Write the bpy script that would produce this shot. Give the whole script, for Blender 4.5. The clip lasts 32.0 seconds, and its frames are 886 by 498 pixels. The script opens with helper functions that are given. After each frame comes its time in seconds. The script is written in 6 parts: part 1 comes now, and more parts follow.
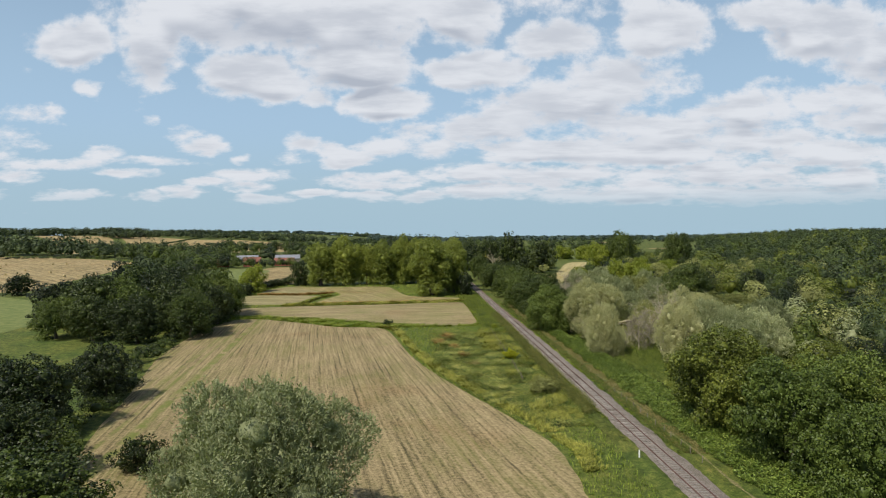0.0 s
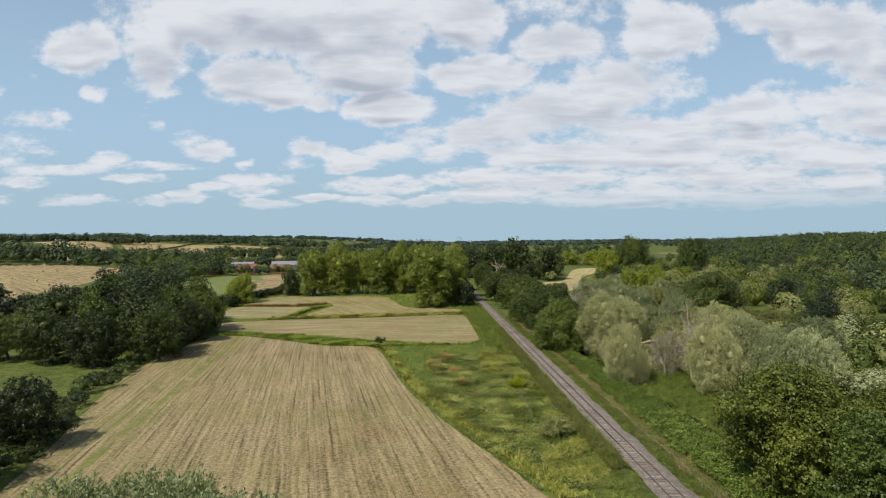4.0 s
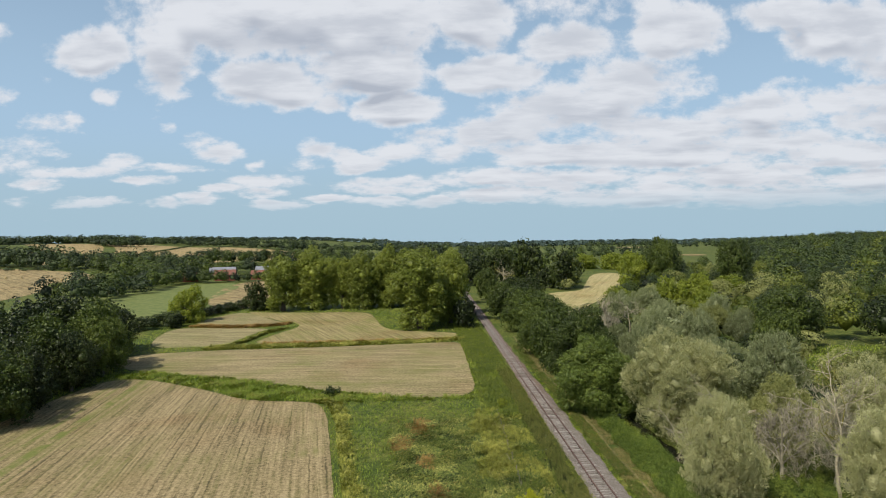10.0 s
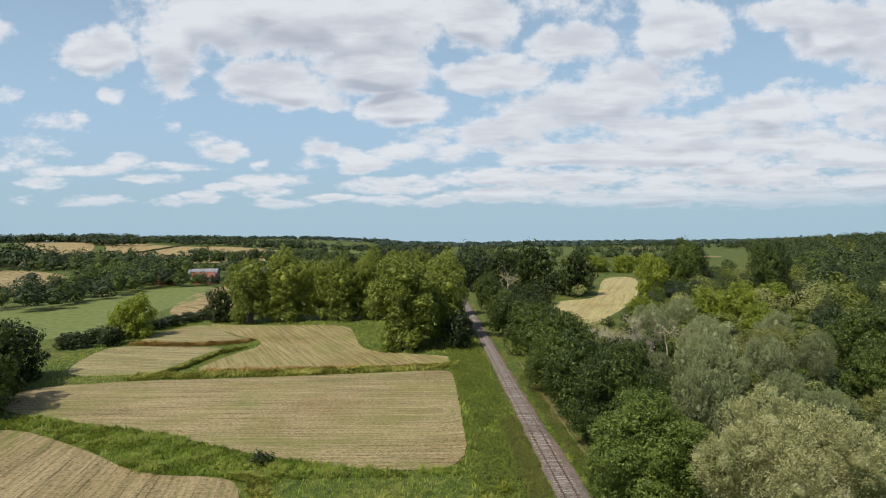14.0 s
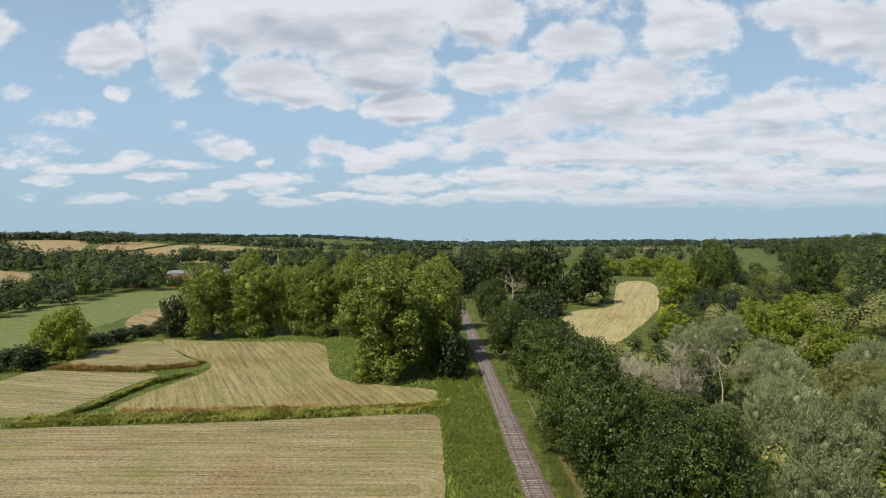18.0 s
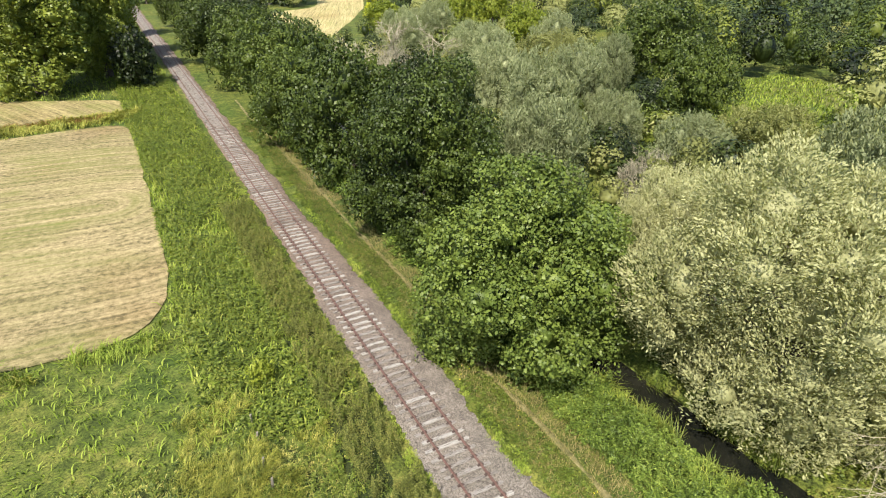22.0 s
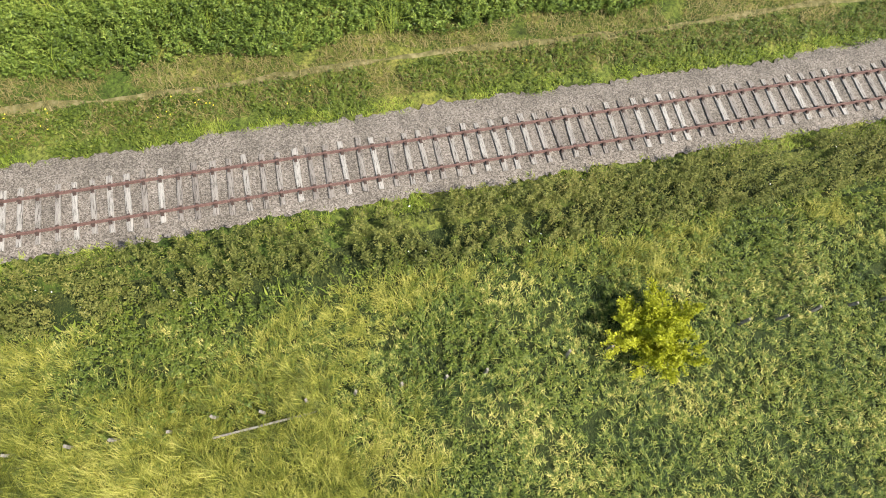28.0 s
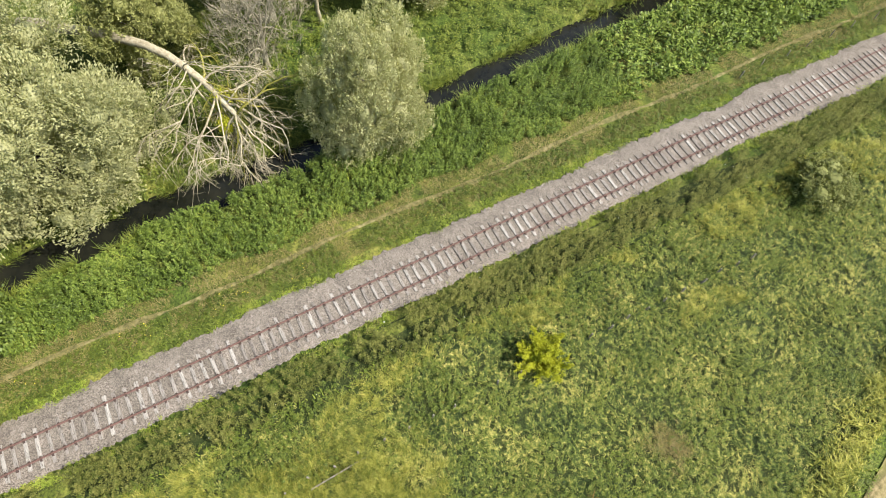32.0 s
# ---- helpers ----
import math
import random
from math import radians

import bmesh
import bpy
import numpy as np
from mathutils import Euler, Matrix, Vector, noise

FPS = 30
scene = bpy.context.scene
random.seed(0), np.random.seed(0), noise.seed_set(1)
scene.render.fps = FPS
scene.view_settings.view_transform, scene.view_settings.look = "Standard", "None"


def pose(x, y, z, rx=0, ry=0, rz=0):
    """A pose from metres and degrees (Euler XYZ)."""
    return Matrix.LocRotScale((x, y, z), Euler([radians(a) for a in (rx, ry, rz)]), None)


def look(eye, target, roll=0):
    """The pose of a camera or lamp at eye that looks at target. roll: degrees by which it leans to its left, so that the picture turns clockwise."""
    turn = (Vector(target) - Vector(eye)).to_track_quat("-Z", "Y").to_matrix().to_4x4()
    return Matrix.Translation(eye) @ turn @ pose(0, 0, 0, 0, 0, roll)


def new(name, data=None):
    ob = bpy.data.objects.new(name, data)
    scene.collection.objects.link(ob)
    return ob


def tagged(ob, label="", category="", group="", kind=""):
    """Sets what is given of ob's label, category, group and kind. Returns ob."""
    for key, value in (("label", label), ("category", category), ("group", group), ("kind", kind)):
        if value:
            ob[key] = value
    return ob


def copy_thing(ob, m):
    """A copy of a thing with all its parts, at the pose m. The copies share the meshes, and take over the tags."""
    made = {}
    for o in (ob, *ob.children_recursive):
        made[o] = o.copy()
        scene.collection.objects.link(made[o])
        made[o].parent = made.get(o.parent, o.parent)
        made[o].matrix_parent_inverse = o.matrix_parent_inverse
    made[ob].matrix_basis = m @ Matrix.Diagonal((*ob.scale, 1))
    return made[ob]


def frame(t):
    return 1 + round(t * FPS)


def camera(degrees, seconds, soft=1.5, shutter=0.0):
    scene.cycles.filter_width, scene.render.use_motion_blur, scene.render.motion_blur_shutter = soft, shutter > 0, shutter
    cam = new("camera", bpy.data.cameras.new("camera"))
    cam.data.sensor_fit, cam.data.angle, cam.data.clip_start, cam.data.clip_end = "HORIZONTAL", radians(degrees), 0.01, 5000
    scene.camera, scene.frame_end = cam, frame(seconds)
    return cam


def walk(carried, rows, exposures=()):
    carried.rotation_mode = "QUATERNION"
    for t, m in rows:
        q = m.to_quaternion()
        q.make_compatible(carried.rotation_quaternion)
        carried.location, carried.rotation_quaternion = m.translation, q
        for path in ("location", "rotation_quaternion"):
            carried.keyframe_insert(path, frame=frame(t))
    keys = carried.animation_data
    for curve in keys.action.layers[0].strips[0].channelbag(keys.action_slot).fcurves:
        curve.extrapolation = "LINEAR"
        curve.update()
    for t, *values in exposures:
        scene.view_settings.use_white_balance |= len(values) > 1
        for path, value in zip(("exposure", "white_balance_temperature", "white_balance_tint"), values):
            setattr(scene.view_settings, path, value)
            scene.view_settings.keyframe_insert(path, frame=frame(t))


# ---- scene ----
cam = camera(71.8, 32.0, 1.0)
PATH = [
    (0, (-31.873, -30.728, 29.151), (-31.759, -28.732, 29.079), -0.6),
    (0.5, (-31.733, -29.491, 29.069), (-31.621, -27.495, 29.0), -0.6),
    (1, (-31.412, -27.881, 29.187), (-31.303, -25.885, 29.12), -0.6),
    (1.5, (-31.179, -25.893, 29.266), (-31.071, -23.897, 29.199), -0.6),
    (2, (-30.73, -23.488, 29.317), (-30.624, -21.492, 29.251), -0.7),
    (2.5, (-30.166, -20.717, 29.46), (-30.063, -18.721, 29.396), -0.9),
    (3, (-29.896, -18.493, 29.971), (-29.796, -16.497, 29.904), -0.7),
    (3.5, (-29.524, -15.445, 29.793), (-29.423, -13.449, 29.731), -0.7),
    (5.5, (-27.268, -2.323, 30.465), (-27.178, -0.325, 30.409), -1.1),
    (6, (-26.472, 1.853, 30.483), (-26.385, 3.85, 30.426), -1.1),
    (6.5, (-25.787, 6.353, 30.235), (-25.702, 8.351, 30.18), -1.1),
    (7, (-24.891, 10.768, 30.229), (-24.81, 12.766, 30.174), -1.2),
    (7.5, (-24.107, 14.919, 30.142), (-24.029, 16.917, 30.087), -1.2),
    (8, (-23.434, 19.29, 30.166), (-23.356, 21.287, 30.111), -1.1),
    (8.5, (-22.968, 23.989, 30.213), (-22.891, 25.987, 30.157), -1.1),
    (9, (-22.207, 28.777, 30.243), (-22.134, 30.775, 30.187), -1.1),
    (9.5, (-21.569, 33.646, 30.321), (-21.497, 35.644, 30.264), -1.1),
    (10, (-20.782, 38.436, 30.31), (-20.713, 40.434, 30.253), -1.0),
    (10.5, (-20.177, 43.325, 30.102), (-20.109, 45.323, 30.047), -1.0),
    (11, (-19.691, 47.891, 30.126), (-19.624, 49.889, 30.07), -1.0),
    (11.5, (-19.108, 52.396, 30.242), (-19.043, 54.394, 30.185), -1.0),
    (12, (-18.597, 56.849, 30.321), (-18.533, 58.847, 30.264), -0.8),
    (12.5, (-17.994, 61.311, 30.266), (-17.931, 63.309, 30.208), -0.7),
    (13, (-17.279, 65.256, 30.252), (-17.22, 67.254, 30.194), -0.7),
    (13.5, (-16.812, 69.27, 30.235), (-16.754, 71.268, 30.176), -0.7),
    (14, (-16.157, 73.362, 30.196), (-16.1, 75.361, 30.138), -0.8),
    (14.5, (-15.633, 77.128, 30.369), (-15.577, 79.126, 30.309), -0.8),
    (16.5, (-13.341, 93.166, 30.657), (-13.294, 95.164, 30.593), -0.6),
    (17, (-12.831, 97.106, 30.541), (-12.787, 99.104, 30.479), -0.6),
    (17.5, (-12.302, 101.155, 30.397), (-12.261, 103.154, 30.335), -0.6),
    (18, (-12.012, 104.968, 30.513), (-11.971, 106.967, 30.451), -0.6),
    (18.5, (-11.652, 108.838, 30.556), (-11.613, 110.837, 30.495), -0.5),
    (19, (-11.53, 111.58, 30.56), (-11.492, 113.579, 30.498), -0.5),
    (19.5, (-11.434, 112.921, 30.532), (-11.386, 114.92, 30.469), -0.5),
    (20, (-11.334, 113.344, 30.192), (-11.122, 115.332, 30.128), -0.3),
    (20.5, (-11.236, 113.39, 28.969), (-10.811, 115.338, 28.808), -0.2),
    (21, (-11.32, 113.179, 27.051), (-10.802, 115.065, 26.634), -0.2),
    (21.5, (-11.45, 112.953, 25.295), (-10.878, 114.747, 24.622), -0.2),
    (22, (-11.502, 112.805, 23.407), (-10.661, 114.372, 22.492), 0.5),
    (22.5, (-11.683, 112.555, 21.527), (-10.542, 113.749, 20.399), 1.7),
    (23, (-11.265, 112.506, 18.732), (-9.961, 113.348, 17.471), -0.0),
    (23.5, (-11.482, 112.579, 17.303), (-10.15, 112.928, 15.852), 1.1),
    (24, (-11.882, 113.262, 16.249), (-10.683, 113.286, 14.649), 4.2),
    (24.5, (-11.687, 113.201, 15.981), (-10.714, 113.182, 14.234), 4.9),
    (25, (-12.013, 112.786, 15.218), (-11.2, 112.658, 13.395), 3.6),
    (25.5, (-11.983, 112.705, 14.874), (-11.324, 112.548, 12.992), 2.7),
    (27.5, (-12.379, 114.082, 20.646), (-11.725, 113.809, 18.776), 11.1),
    (28, (-12.563, 114.447, 22.714), (-11.893, 114.158, 20.852), 11.8),
    (28.5, (-12.923, 114.916, 24.72), (-12.226, 114.606, 22.871), 12.6),
    (29, (-13.228, 115.329, 26.832), (-12.517, 115.007, 24.99), 13.1),
    (29.5, (-13.599, 116.029, 28.806), (-12.869, 115.676, 26.977), 14.6),
    (30, (-13.812, 116.348, 30.845), (-13.073, 115.989, 29.021), 14.9),
    (30.5, (-14.021, 116.733, 32.919), (-13.283, 116.334, 31.104), 14.4),
    (31, (-14.435, 117.064, 34.929), (-13.697, 116.604, 33.127), 12.6),
    (31.5, (-14.902, 117.407, 37.033), (-14.166, 116.899, 35.244), 10.9),
    (32, (-15.673, 117.677, 39.016), (-14.927, 117.131, 37.243), 8.5),
]
walk(cam, [(t, look(eye, target, roll)) for t, eye, target, roll in PATH],
     exposures=[(0, -0.1), (19.6, -0.08), (20.6, 0.0), (21.0, 0.1), (21.6, 0.55), (22.4, 1.0), (24.0, 0.95), (25.2, 0.83), (28.0, 0.83), (32, 0.9)])

# ---------------------------------------------------------------- light and sky
SUN_AZ, SUN_EL = radians(224), radians(52)      # compass bearing from +y, clockwise
sun_way = Vector((math.sin(SUN_AZ) * math.cos(SUN_EL), math.cos(SUN_AZ) * math.cos(SUN_EL), math.sin(SUN_EL)))
sun = new("sun", bpy.data.lights.new("sun", "SUN"))
sun.data.energy, sun.data.angle, sun.data.color = 5.0, radians(0.6), (1.0, 0.95, 0.86)
sun.matrix_world = look(sun_way * 100, (0, 0, 0))


class Nodes:
    """A short way to write node trees."""

    def __init__(self, tree):
        self.tree = tree
        tree.nodes.clear()

    def __call__(self, kind, *links, **values):
        n = self.tree.nodes.new(kind)
        for key, v in values.items():
            if key.startswith("i_"):
                n.inputs[key[2:].replace("_", " ")].default_value = v
            else:
                setattr(n, key, v)
        for slot, src in links:
            self.tree.links.new(src, n.inputs[slot])
        return n

    def math(self, op, a, b=None, c=None, clamp=False):
        n = self.tree.nodes.new("ShaderNodeMath")
        n.operation, n.use_clamp = op, clamp
        for i, v in enumerate((a, b, c)):
            if v is None:
                continue
            if isinstance(v, (int, float)):
                n.inputs[i].default_value = v
            else:
                self.tree.links.new(v, n.inputs[i])
        return n.outputs[0]

    def ramp(self, fac, stops, smooth=False):
        n = self.tree.nodes.new("ShaderNodeValToRGB")
        n.color_ramp.interpolation = "EASE" if smooth else "LINEAR"
        while len(n.color_ramp.elements) < len(stops):
            n.color_ramp.elements.new(0.5)
        for e, (p, c) in zip(n.color_ramp.elements, stops):
            e.position, e.color = p, (*c, 1) if len(c) == 3 else c
        self.tree.links.new(fac, n.inputs[0])
        return n.outputs[0]

    def noise(self, vec, scale, detail=4.0, rough=0.55, dist=0.0):
        n = self.tree.nodes.new("ShaderNodeTexNoise")
        n.inputs["Scale"].default_value, n.inputs["Detail"].default_value = scale, detail
        n.inputs["Roughness"].default_value, n.inputs["Distortion"].default_value = rough, dist
        if vec is not None:
            self.tree.links.new(vec, n.inputs["Vector"])
        return n.outputs["Fac"]

    def mix(self, fac, a, b, mode="MIX"):
        n = self.tree.nodes.new("ShaderNodeMix")
        n.data_type, n.blend_type = "RGBA", mode
        for slot, v in ((0, fac), (6, a), (7, b)):
            if isinstance(v, (int, float)):
                n.inputs[slot].default_value = v
            elif isinstance(v, tuple):
                n.inputs[slot].default_value = (*v, 1)
            else:
                self.tree.links.new(v, n.inputs[slot])
        return n.outputs[2]


# Clouds: tangent of bearing, tangent of height, half width, half height. Banks and heads, long rolls, small cumulus low down, thin wisps.
CLOUD_BANKS = [
    (-0.518, 0.294, 0.062, 0.040), (-0.403, 0.297, 0.055, 0.070), (-0.303, 0.355, 0.162, 0.067), (-0.106, 0.344, 0.173, 0.072), (-0.235, 0.242, 0.086, 0.043), (-0.089, 0.259, 0.114, 0.041),
    (-0.036, 0.202, 0.075, 0.031), (0.086, 0.343, 0.078, 0.050), (0.242, 0.306, 0.084, 0.035), (0.112, 0.252, 0.088, 0.035), (0.416, 0.323, 0.090, 0.048), (0.402, 0.360, 0.056, 0.032),
    (0.706, 0.321, 0.116, 0.056), (0.610, 0.349, 0.077, 0.030), (0.832, 0.282, 0.127, 0.056), (0.909, 0.333, 0.118, 0.056), (-0.726, 0.326, 0.078, 0.035),
]
CLOUD_ROLLS = [
    (0.354, 0.236, 0.113, 0.046), (0.241, 0.196, 0.141, 0.041), (0.147, 0.160, 0.102, 0.033), (0.240, 0.128, 0.150, 0.024), (0.410, 0.159, 0.162, 0.033), (0.552, 0.183, 0.115, 0.035),
    (0.428, 0.122, 0.172, 0.026), (0.581, 0.136, 0.125, 0.026), (0.725, 0.211, 0.097, 0.028), (0.803, 0.175, 0.107, 0.033), (0.706, 0.118, 0.136, 0.026), (0.239, 0.083, 0.132, 0.020),
    (0.409, 0.078, 0.124, 0.020), (0.571, 0.082, 0.145, 0.022), (0.725, 0.072, 0.127, 0.021), (0.127, 0.059, 0.093, 0.015), (0.361, 0.053, 0.133, 0.018), (0.561, 0.050, 0.145, 0.016),
    (0.735, 0.049, 0.117, 0.014), (0.100, 0.084, 0.079, 0.016), (0.960, 0.088, 0.159, 0.047), (1.058, 0.181, 0.159, 0.047),
]
CLOUD_SCRAPS = [
    (-0.323, 0.133, 0.038, 0.014), (-0.170, 0.137, 0.036, 0.017), (-0.122, 0.127, 0.029, 0.013), (-0.093, 0.111, 0.044, 0.015), (-0.033, 0.129, 0.048, 0.015), (0.007, 0.152, 0.040, 0.024),
    (0.045, 0.125, 0.051, 0.016), (-0.252, 0.086, 0.060, 0.013), (-0.240, 0.048, 0.043, 0.008), (-0.076, 0.052, 0.053, 0.007), (-0.048, 0.076, 0.081, 0.016), (0.021, 0.050, 0.042, 0.009),
    (-0.361, 0.061, 0.034, 0.008), (-0.410, 0.054, 0.032, 0.007), (-0.526, 0.056, 0.055, 0.009), (-0.479, 0.122, 0.030, 0.013), (-0.141, 0.212, 0.024, 0.016), (-0.445, 0.089, 0.045, 0.008),
    (-0.149, 0.055, 0.041, 0.006), (-0.261, 0.113, 0.018, 0.009), (-0.316, 0.074, 0.036, 0.008),
]
CLOUD_FAINT = [
    (-0.583, 0.179, 0.040, 0.016), (-0.630, 0.150, 0.042, 0.014), (-0.611, 0.133, 0.044, 0.008), (-0.354, 0.155, 0.025, 0.011), (-0.197, 0.112, 0.029, 0.008), (-0.568, 0.102, 0.075, 0.008),
    (-0.613, 0.084, 0.053, 0.008), (-0.654, 0.057, 0.026, 0.007), (-0.598, 0.255, 0.011, 0.010), (-0.498, 0.227, 0.016, 0.009), (-0.656, 0.230, 0.017, 0.011), (-0.398, 0.170, 0.011, 0.007),
    (-0.506, 0.106, 0.035, 0.007), (-0.400, 0.109, 0.054, 0.007), (-0.266, 0.066, 0.054, 0.007), (0.658, 0.219, 0.067, 0.021), (0.206, 0.356, 0.065, 0.023), (0.290, 0.356, 0.056, 0.027),
    (-0.717, 0.114, 0.079, 0.022),
]


def build_world():
    world = bpy.data.worlds.new("sky")
    scene.world = world
    world.use_nodes = True
    N = Nodes(world.node_tree)
    way = N("ShaderNodeTexCoord").outputs["Generated"]
    xyz = N("ShaderNodeSeparateXYZ", (0, way)).outputs
    sky = N("ShaderNodeTexSky", sky_type="NISHITA", sun_disc=False, sun_elevation=SUN_EL, sun_rotation=SUN_AZ,
            altitude=50, air_density=1.0, dust_density=2.2, ozone_density=1.6)
    ahead = N.math("MAXIMUM", xyz[1], 0.05)
    u, v = N.math("DIVIDE", xyz[0], ahead), N.math("DIVIDE", xyz[2], ahead)
    # flattened towards the horizon
    lift = N.math("ADD", N.math("MAXIMUM", xyz[2], 0.0), 0.10)
    plane = N("ShaderNodeCombineXYZ", (0, N.math("DIVIDE", xyz[0], lift)), (1, N.math("DIVIDE", xyz[1], lift))).outputs[0]
    billow = N.noise(plane, 1.7, 7, 0.60, 0.25)

    def squeezed(height, across=1.0):
        """Directions with the vertical stretched near the horizon, where clouds are seen edge on."""
        low = N.math("LOGARITHM", N.math("ADD", N.math("MAXIMUM", height, 0.0), 0.10), math.e)
        return N("ShaderNodeCombineXYZ", (0, N.math("MULTIPLY", u, across)), (1, N.math("MULTIPLY", low, 0.50))).outputs[0]

    def density(height, detail):
        """Cloud matter along a direction: soft masses, their outlines pushed about and broken up by noise."""
        where = squeezed(height)
        vec = N("ShaderNodeCombineXYZ", (0, u), (1, height)).outputs[0]
        bend = N("ShaderNodeTexNoise", (0, where), i_Scale=8.0, i_Detail=3.0, i_Roughness=0.6).outputs["Color"]
        push = N("ShaderNodeVectorMath", (0, bend), operation="SUBTRACT")
        push.inputs[1].default_value = (0.5, 0.5, 0.5)
        push = N("ShaderNodeVectorMath", (0, push.outputs[0]), operation="MULTIPLY")
        push.inputs[1].default_value = (0.050, 0.028, 0)
        vec = N("ShaderNodeVectorMath", (0, vec), (1, push.outputs[0]), operation="ADD").outputs[0]
        mass = None
        for rows, full in ((CLOUD_BANKS, 1.15), (CLOUD_ROLLS, 0.86), (CLOUD_SCRAPS, 0.66), (CLOUD_FAINT, 0.32)):
            for cu, cv, a, b in rows:
                off = N("ShaderNodeVectorMath", (0, vec), operation="SUBTRACT")
                off.inputs[1].default_value = (cu, cv, 0)
                out = N("ShaderNodeVectorMath", (0, off.outputs[0]), operation="MULTIPLY")
                out.inputs[1].default_value = (1 / a, 1 / b, 0)
                dot = N("ShaderNodeVectorMath", (0, out.outputs[0]), (1, out.outputs[0]), operation="DOT_PRODUCT").outputs["Value"]
                one = N.math("MULTIPLY_ADD", dot, -0.85 * full, full)
                mass = one if mass is None else N.math("SMOOTH_MAX", mass, one, 0.25)
        mass = N.math("MAXIMUM", mass, -0.7)
        curd = N.math("SUBTRACT", N.noise(where, 11.0, detail, 0.55), 0.5)
        fleck = N.math("SUBTRACT", N.noise(where, 34.0, detail, 0.6), 0.5)
        soft = N.math("MULTIPLY_ADD", N.math("SUBTRACT", N.noise(where, 11.0, 1.0, 0.5), 0.5), 1.3, mass)
        return N.math("ADD", mass, N.math("MULTIPLY_ADD", curd, 2.5, N.math("MULTIPLY", fleck, 1.6))), soft

    seen, body = density(v, 6)
    over = density(N.math("ADD", v, N.math("MULTIPLY_ADD", v, 0.11, 0.008)), 2)[1]
    behind = N.math("MULTIPLY", N.math("SUBTRACT", billow, 0.64), 7.0)
    front = N("ShaderNodeMapRange", (0, xyz[1]), interpolation_type="SMOOTHSTEP", i_From_Min=0.12, i_From_Max=0.40).outputs[0]
    dens = N("ShaderNodeMix", (0, front), (2, behind), (3, seen)).outputs[0]
    cover = N("ShaderNodeMapRange", (0, dens), interpolation_type="SMOOTHSTEP", i_From_Min=-0.20, i_From_Max=0.62).outputs[0]
    cover = N.math("MULTIPLY", cover, N("ShaderNodeMapRange", (0, xyz[2]), i_From_Min=0.015, i_From_Max=0.06).outputs[0])
    # grey undersides: much cloud above, and less towards the base; long faint rolls
    thick = N("ShaderNodeMapRange", (0, body), interpolation_type="SMOOTHSTEP", i_From_Min=0.1, i_From_Max=1.0).outputs[0]
    base = N("ShaderNodeMapRange", (0, N.math("SUBTRACT", over, body)), interpolation_type="SMOOTHSTEP", i_From_Min=-0.22, i_From_Max=0.62).outputs[0]
    roll = N("ShaderNodeMapRange", (0, N.noise(squeezed(v, 0.33), 20.0, 5, 0.55)), interpolation_type="SMOOTHSTEP", i_From_Min=0.38, i_From_Max=0.66).outputs[0]
    shade = N.math("ADD", N.math("MULTIPLY", thick, base), N.math("MULTIPLY", N.math("MULTIPLY", roll, thick), 0.55), clamp=True)
    cloud = N.mix(shade, (7.8, 8.0, 8.45), (4.5, 4.85, 5.6))
    high = N("ShaderNodeMapRange", (0, xyz[2]), interpolation_type="SMOOTHSTEP", i_From_Min=0.03, i_From_Max=0.18).outputs[0]
    clear = N.mix(high, (3.95, 5.55, 6.65), (4.0, 5.75, 7.55))
    haze = N("ShaderNodeMapRange", (0, xyz[2]), interpolation_type="SMOOTHSTEP", i_From_Min=0.10, i_From_Max=0.42, i_To_Min=0.97, i_To_Max=0.55).outputs[0]
    haze = N.math("MULTIPLY", haze, N("ShaderNodeMapRange", (0, xyz[2]), interpolation_type="SMOOTHSTEP", i_From_Min=0.38, i_From_Max=0.75, i_To_Min=1.0, i_To_Max=0.1).outputs[0])
    air = N.mix(haze, sky.outputs[0], clear)
    both = N.mix(N.math("MULTIPLY", cover, 0.93), air, cloud)
    bg = N("ShaderNodeBackground", (0, both), i_Strength=0.105)
    N("ShaderNodeOutputWorld", (0, bg.outputs[0]))
    world.cycles.sampling_method = "MANUAL"
    world.cycles.sample_map_resolution = 512


build_world()


# ---------------------------------------------------------------- materials
def material(name, colour, rough=0.8, bump=0.0, bump_scale=20.0, metal=0.0, thin=0.0):
    """colour(N, pos) gives the base colour's socket; thin: how much light passes through, for leaves."""
    m = bpy.data.materials.new(name)
    m.use_nodes = True
    N = Nodes(m.node_tree)
    pos = N("ShaderNodeNewGeometry").outputs["Position"]
    col = colour(N, pos)
    bsdf = N("ShaderNodeBsdfPrincipled", i_Roughness=rough, i_Metallic=metal)
    bsdf.inputs["Specular IOR Level"].default_value = 0.25
    N.tree.links.new(col, bsdf.inputs["Base Color"])
    if bump:
        b = N("ShaderNodeBump", ("Height", N.noise(pos, bump_scale, 6, 0.65)), i_Strength=bump, i_Distance=0.06)
        N.tree.links.new(b.outputs[0], bsdf.inputs["Normal"])
    out = bsdf.outputs[0]
    if thin:
        tr = N("ShaderNodeBsdfTranslucent", (0, N.mix(1.0, col, (1.25, 1.35, 0.55), "MULTIPLY")))
        out = N("ShaderNodeMixShader", (1, out), (2, tr.outputs[0]), i_Fac=thin).outputs[0]
    N("ShaderNodeOutputMaterial", (0, out))
    return m


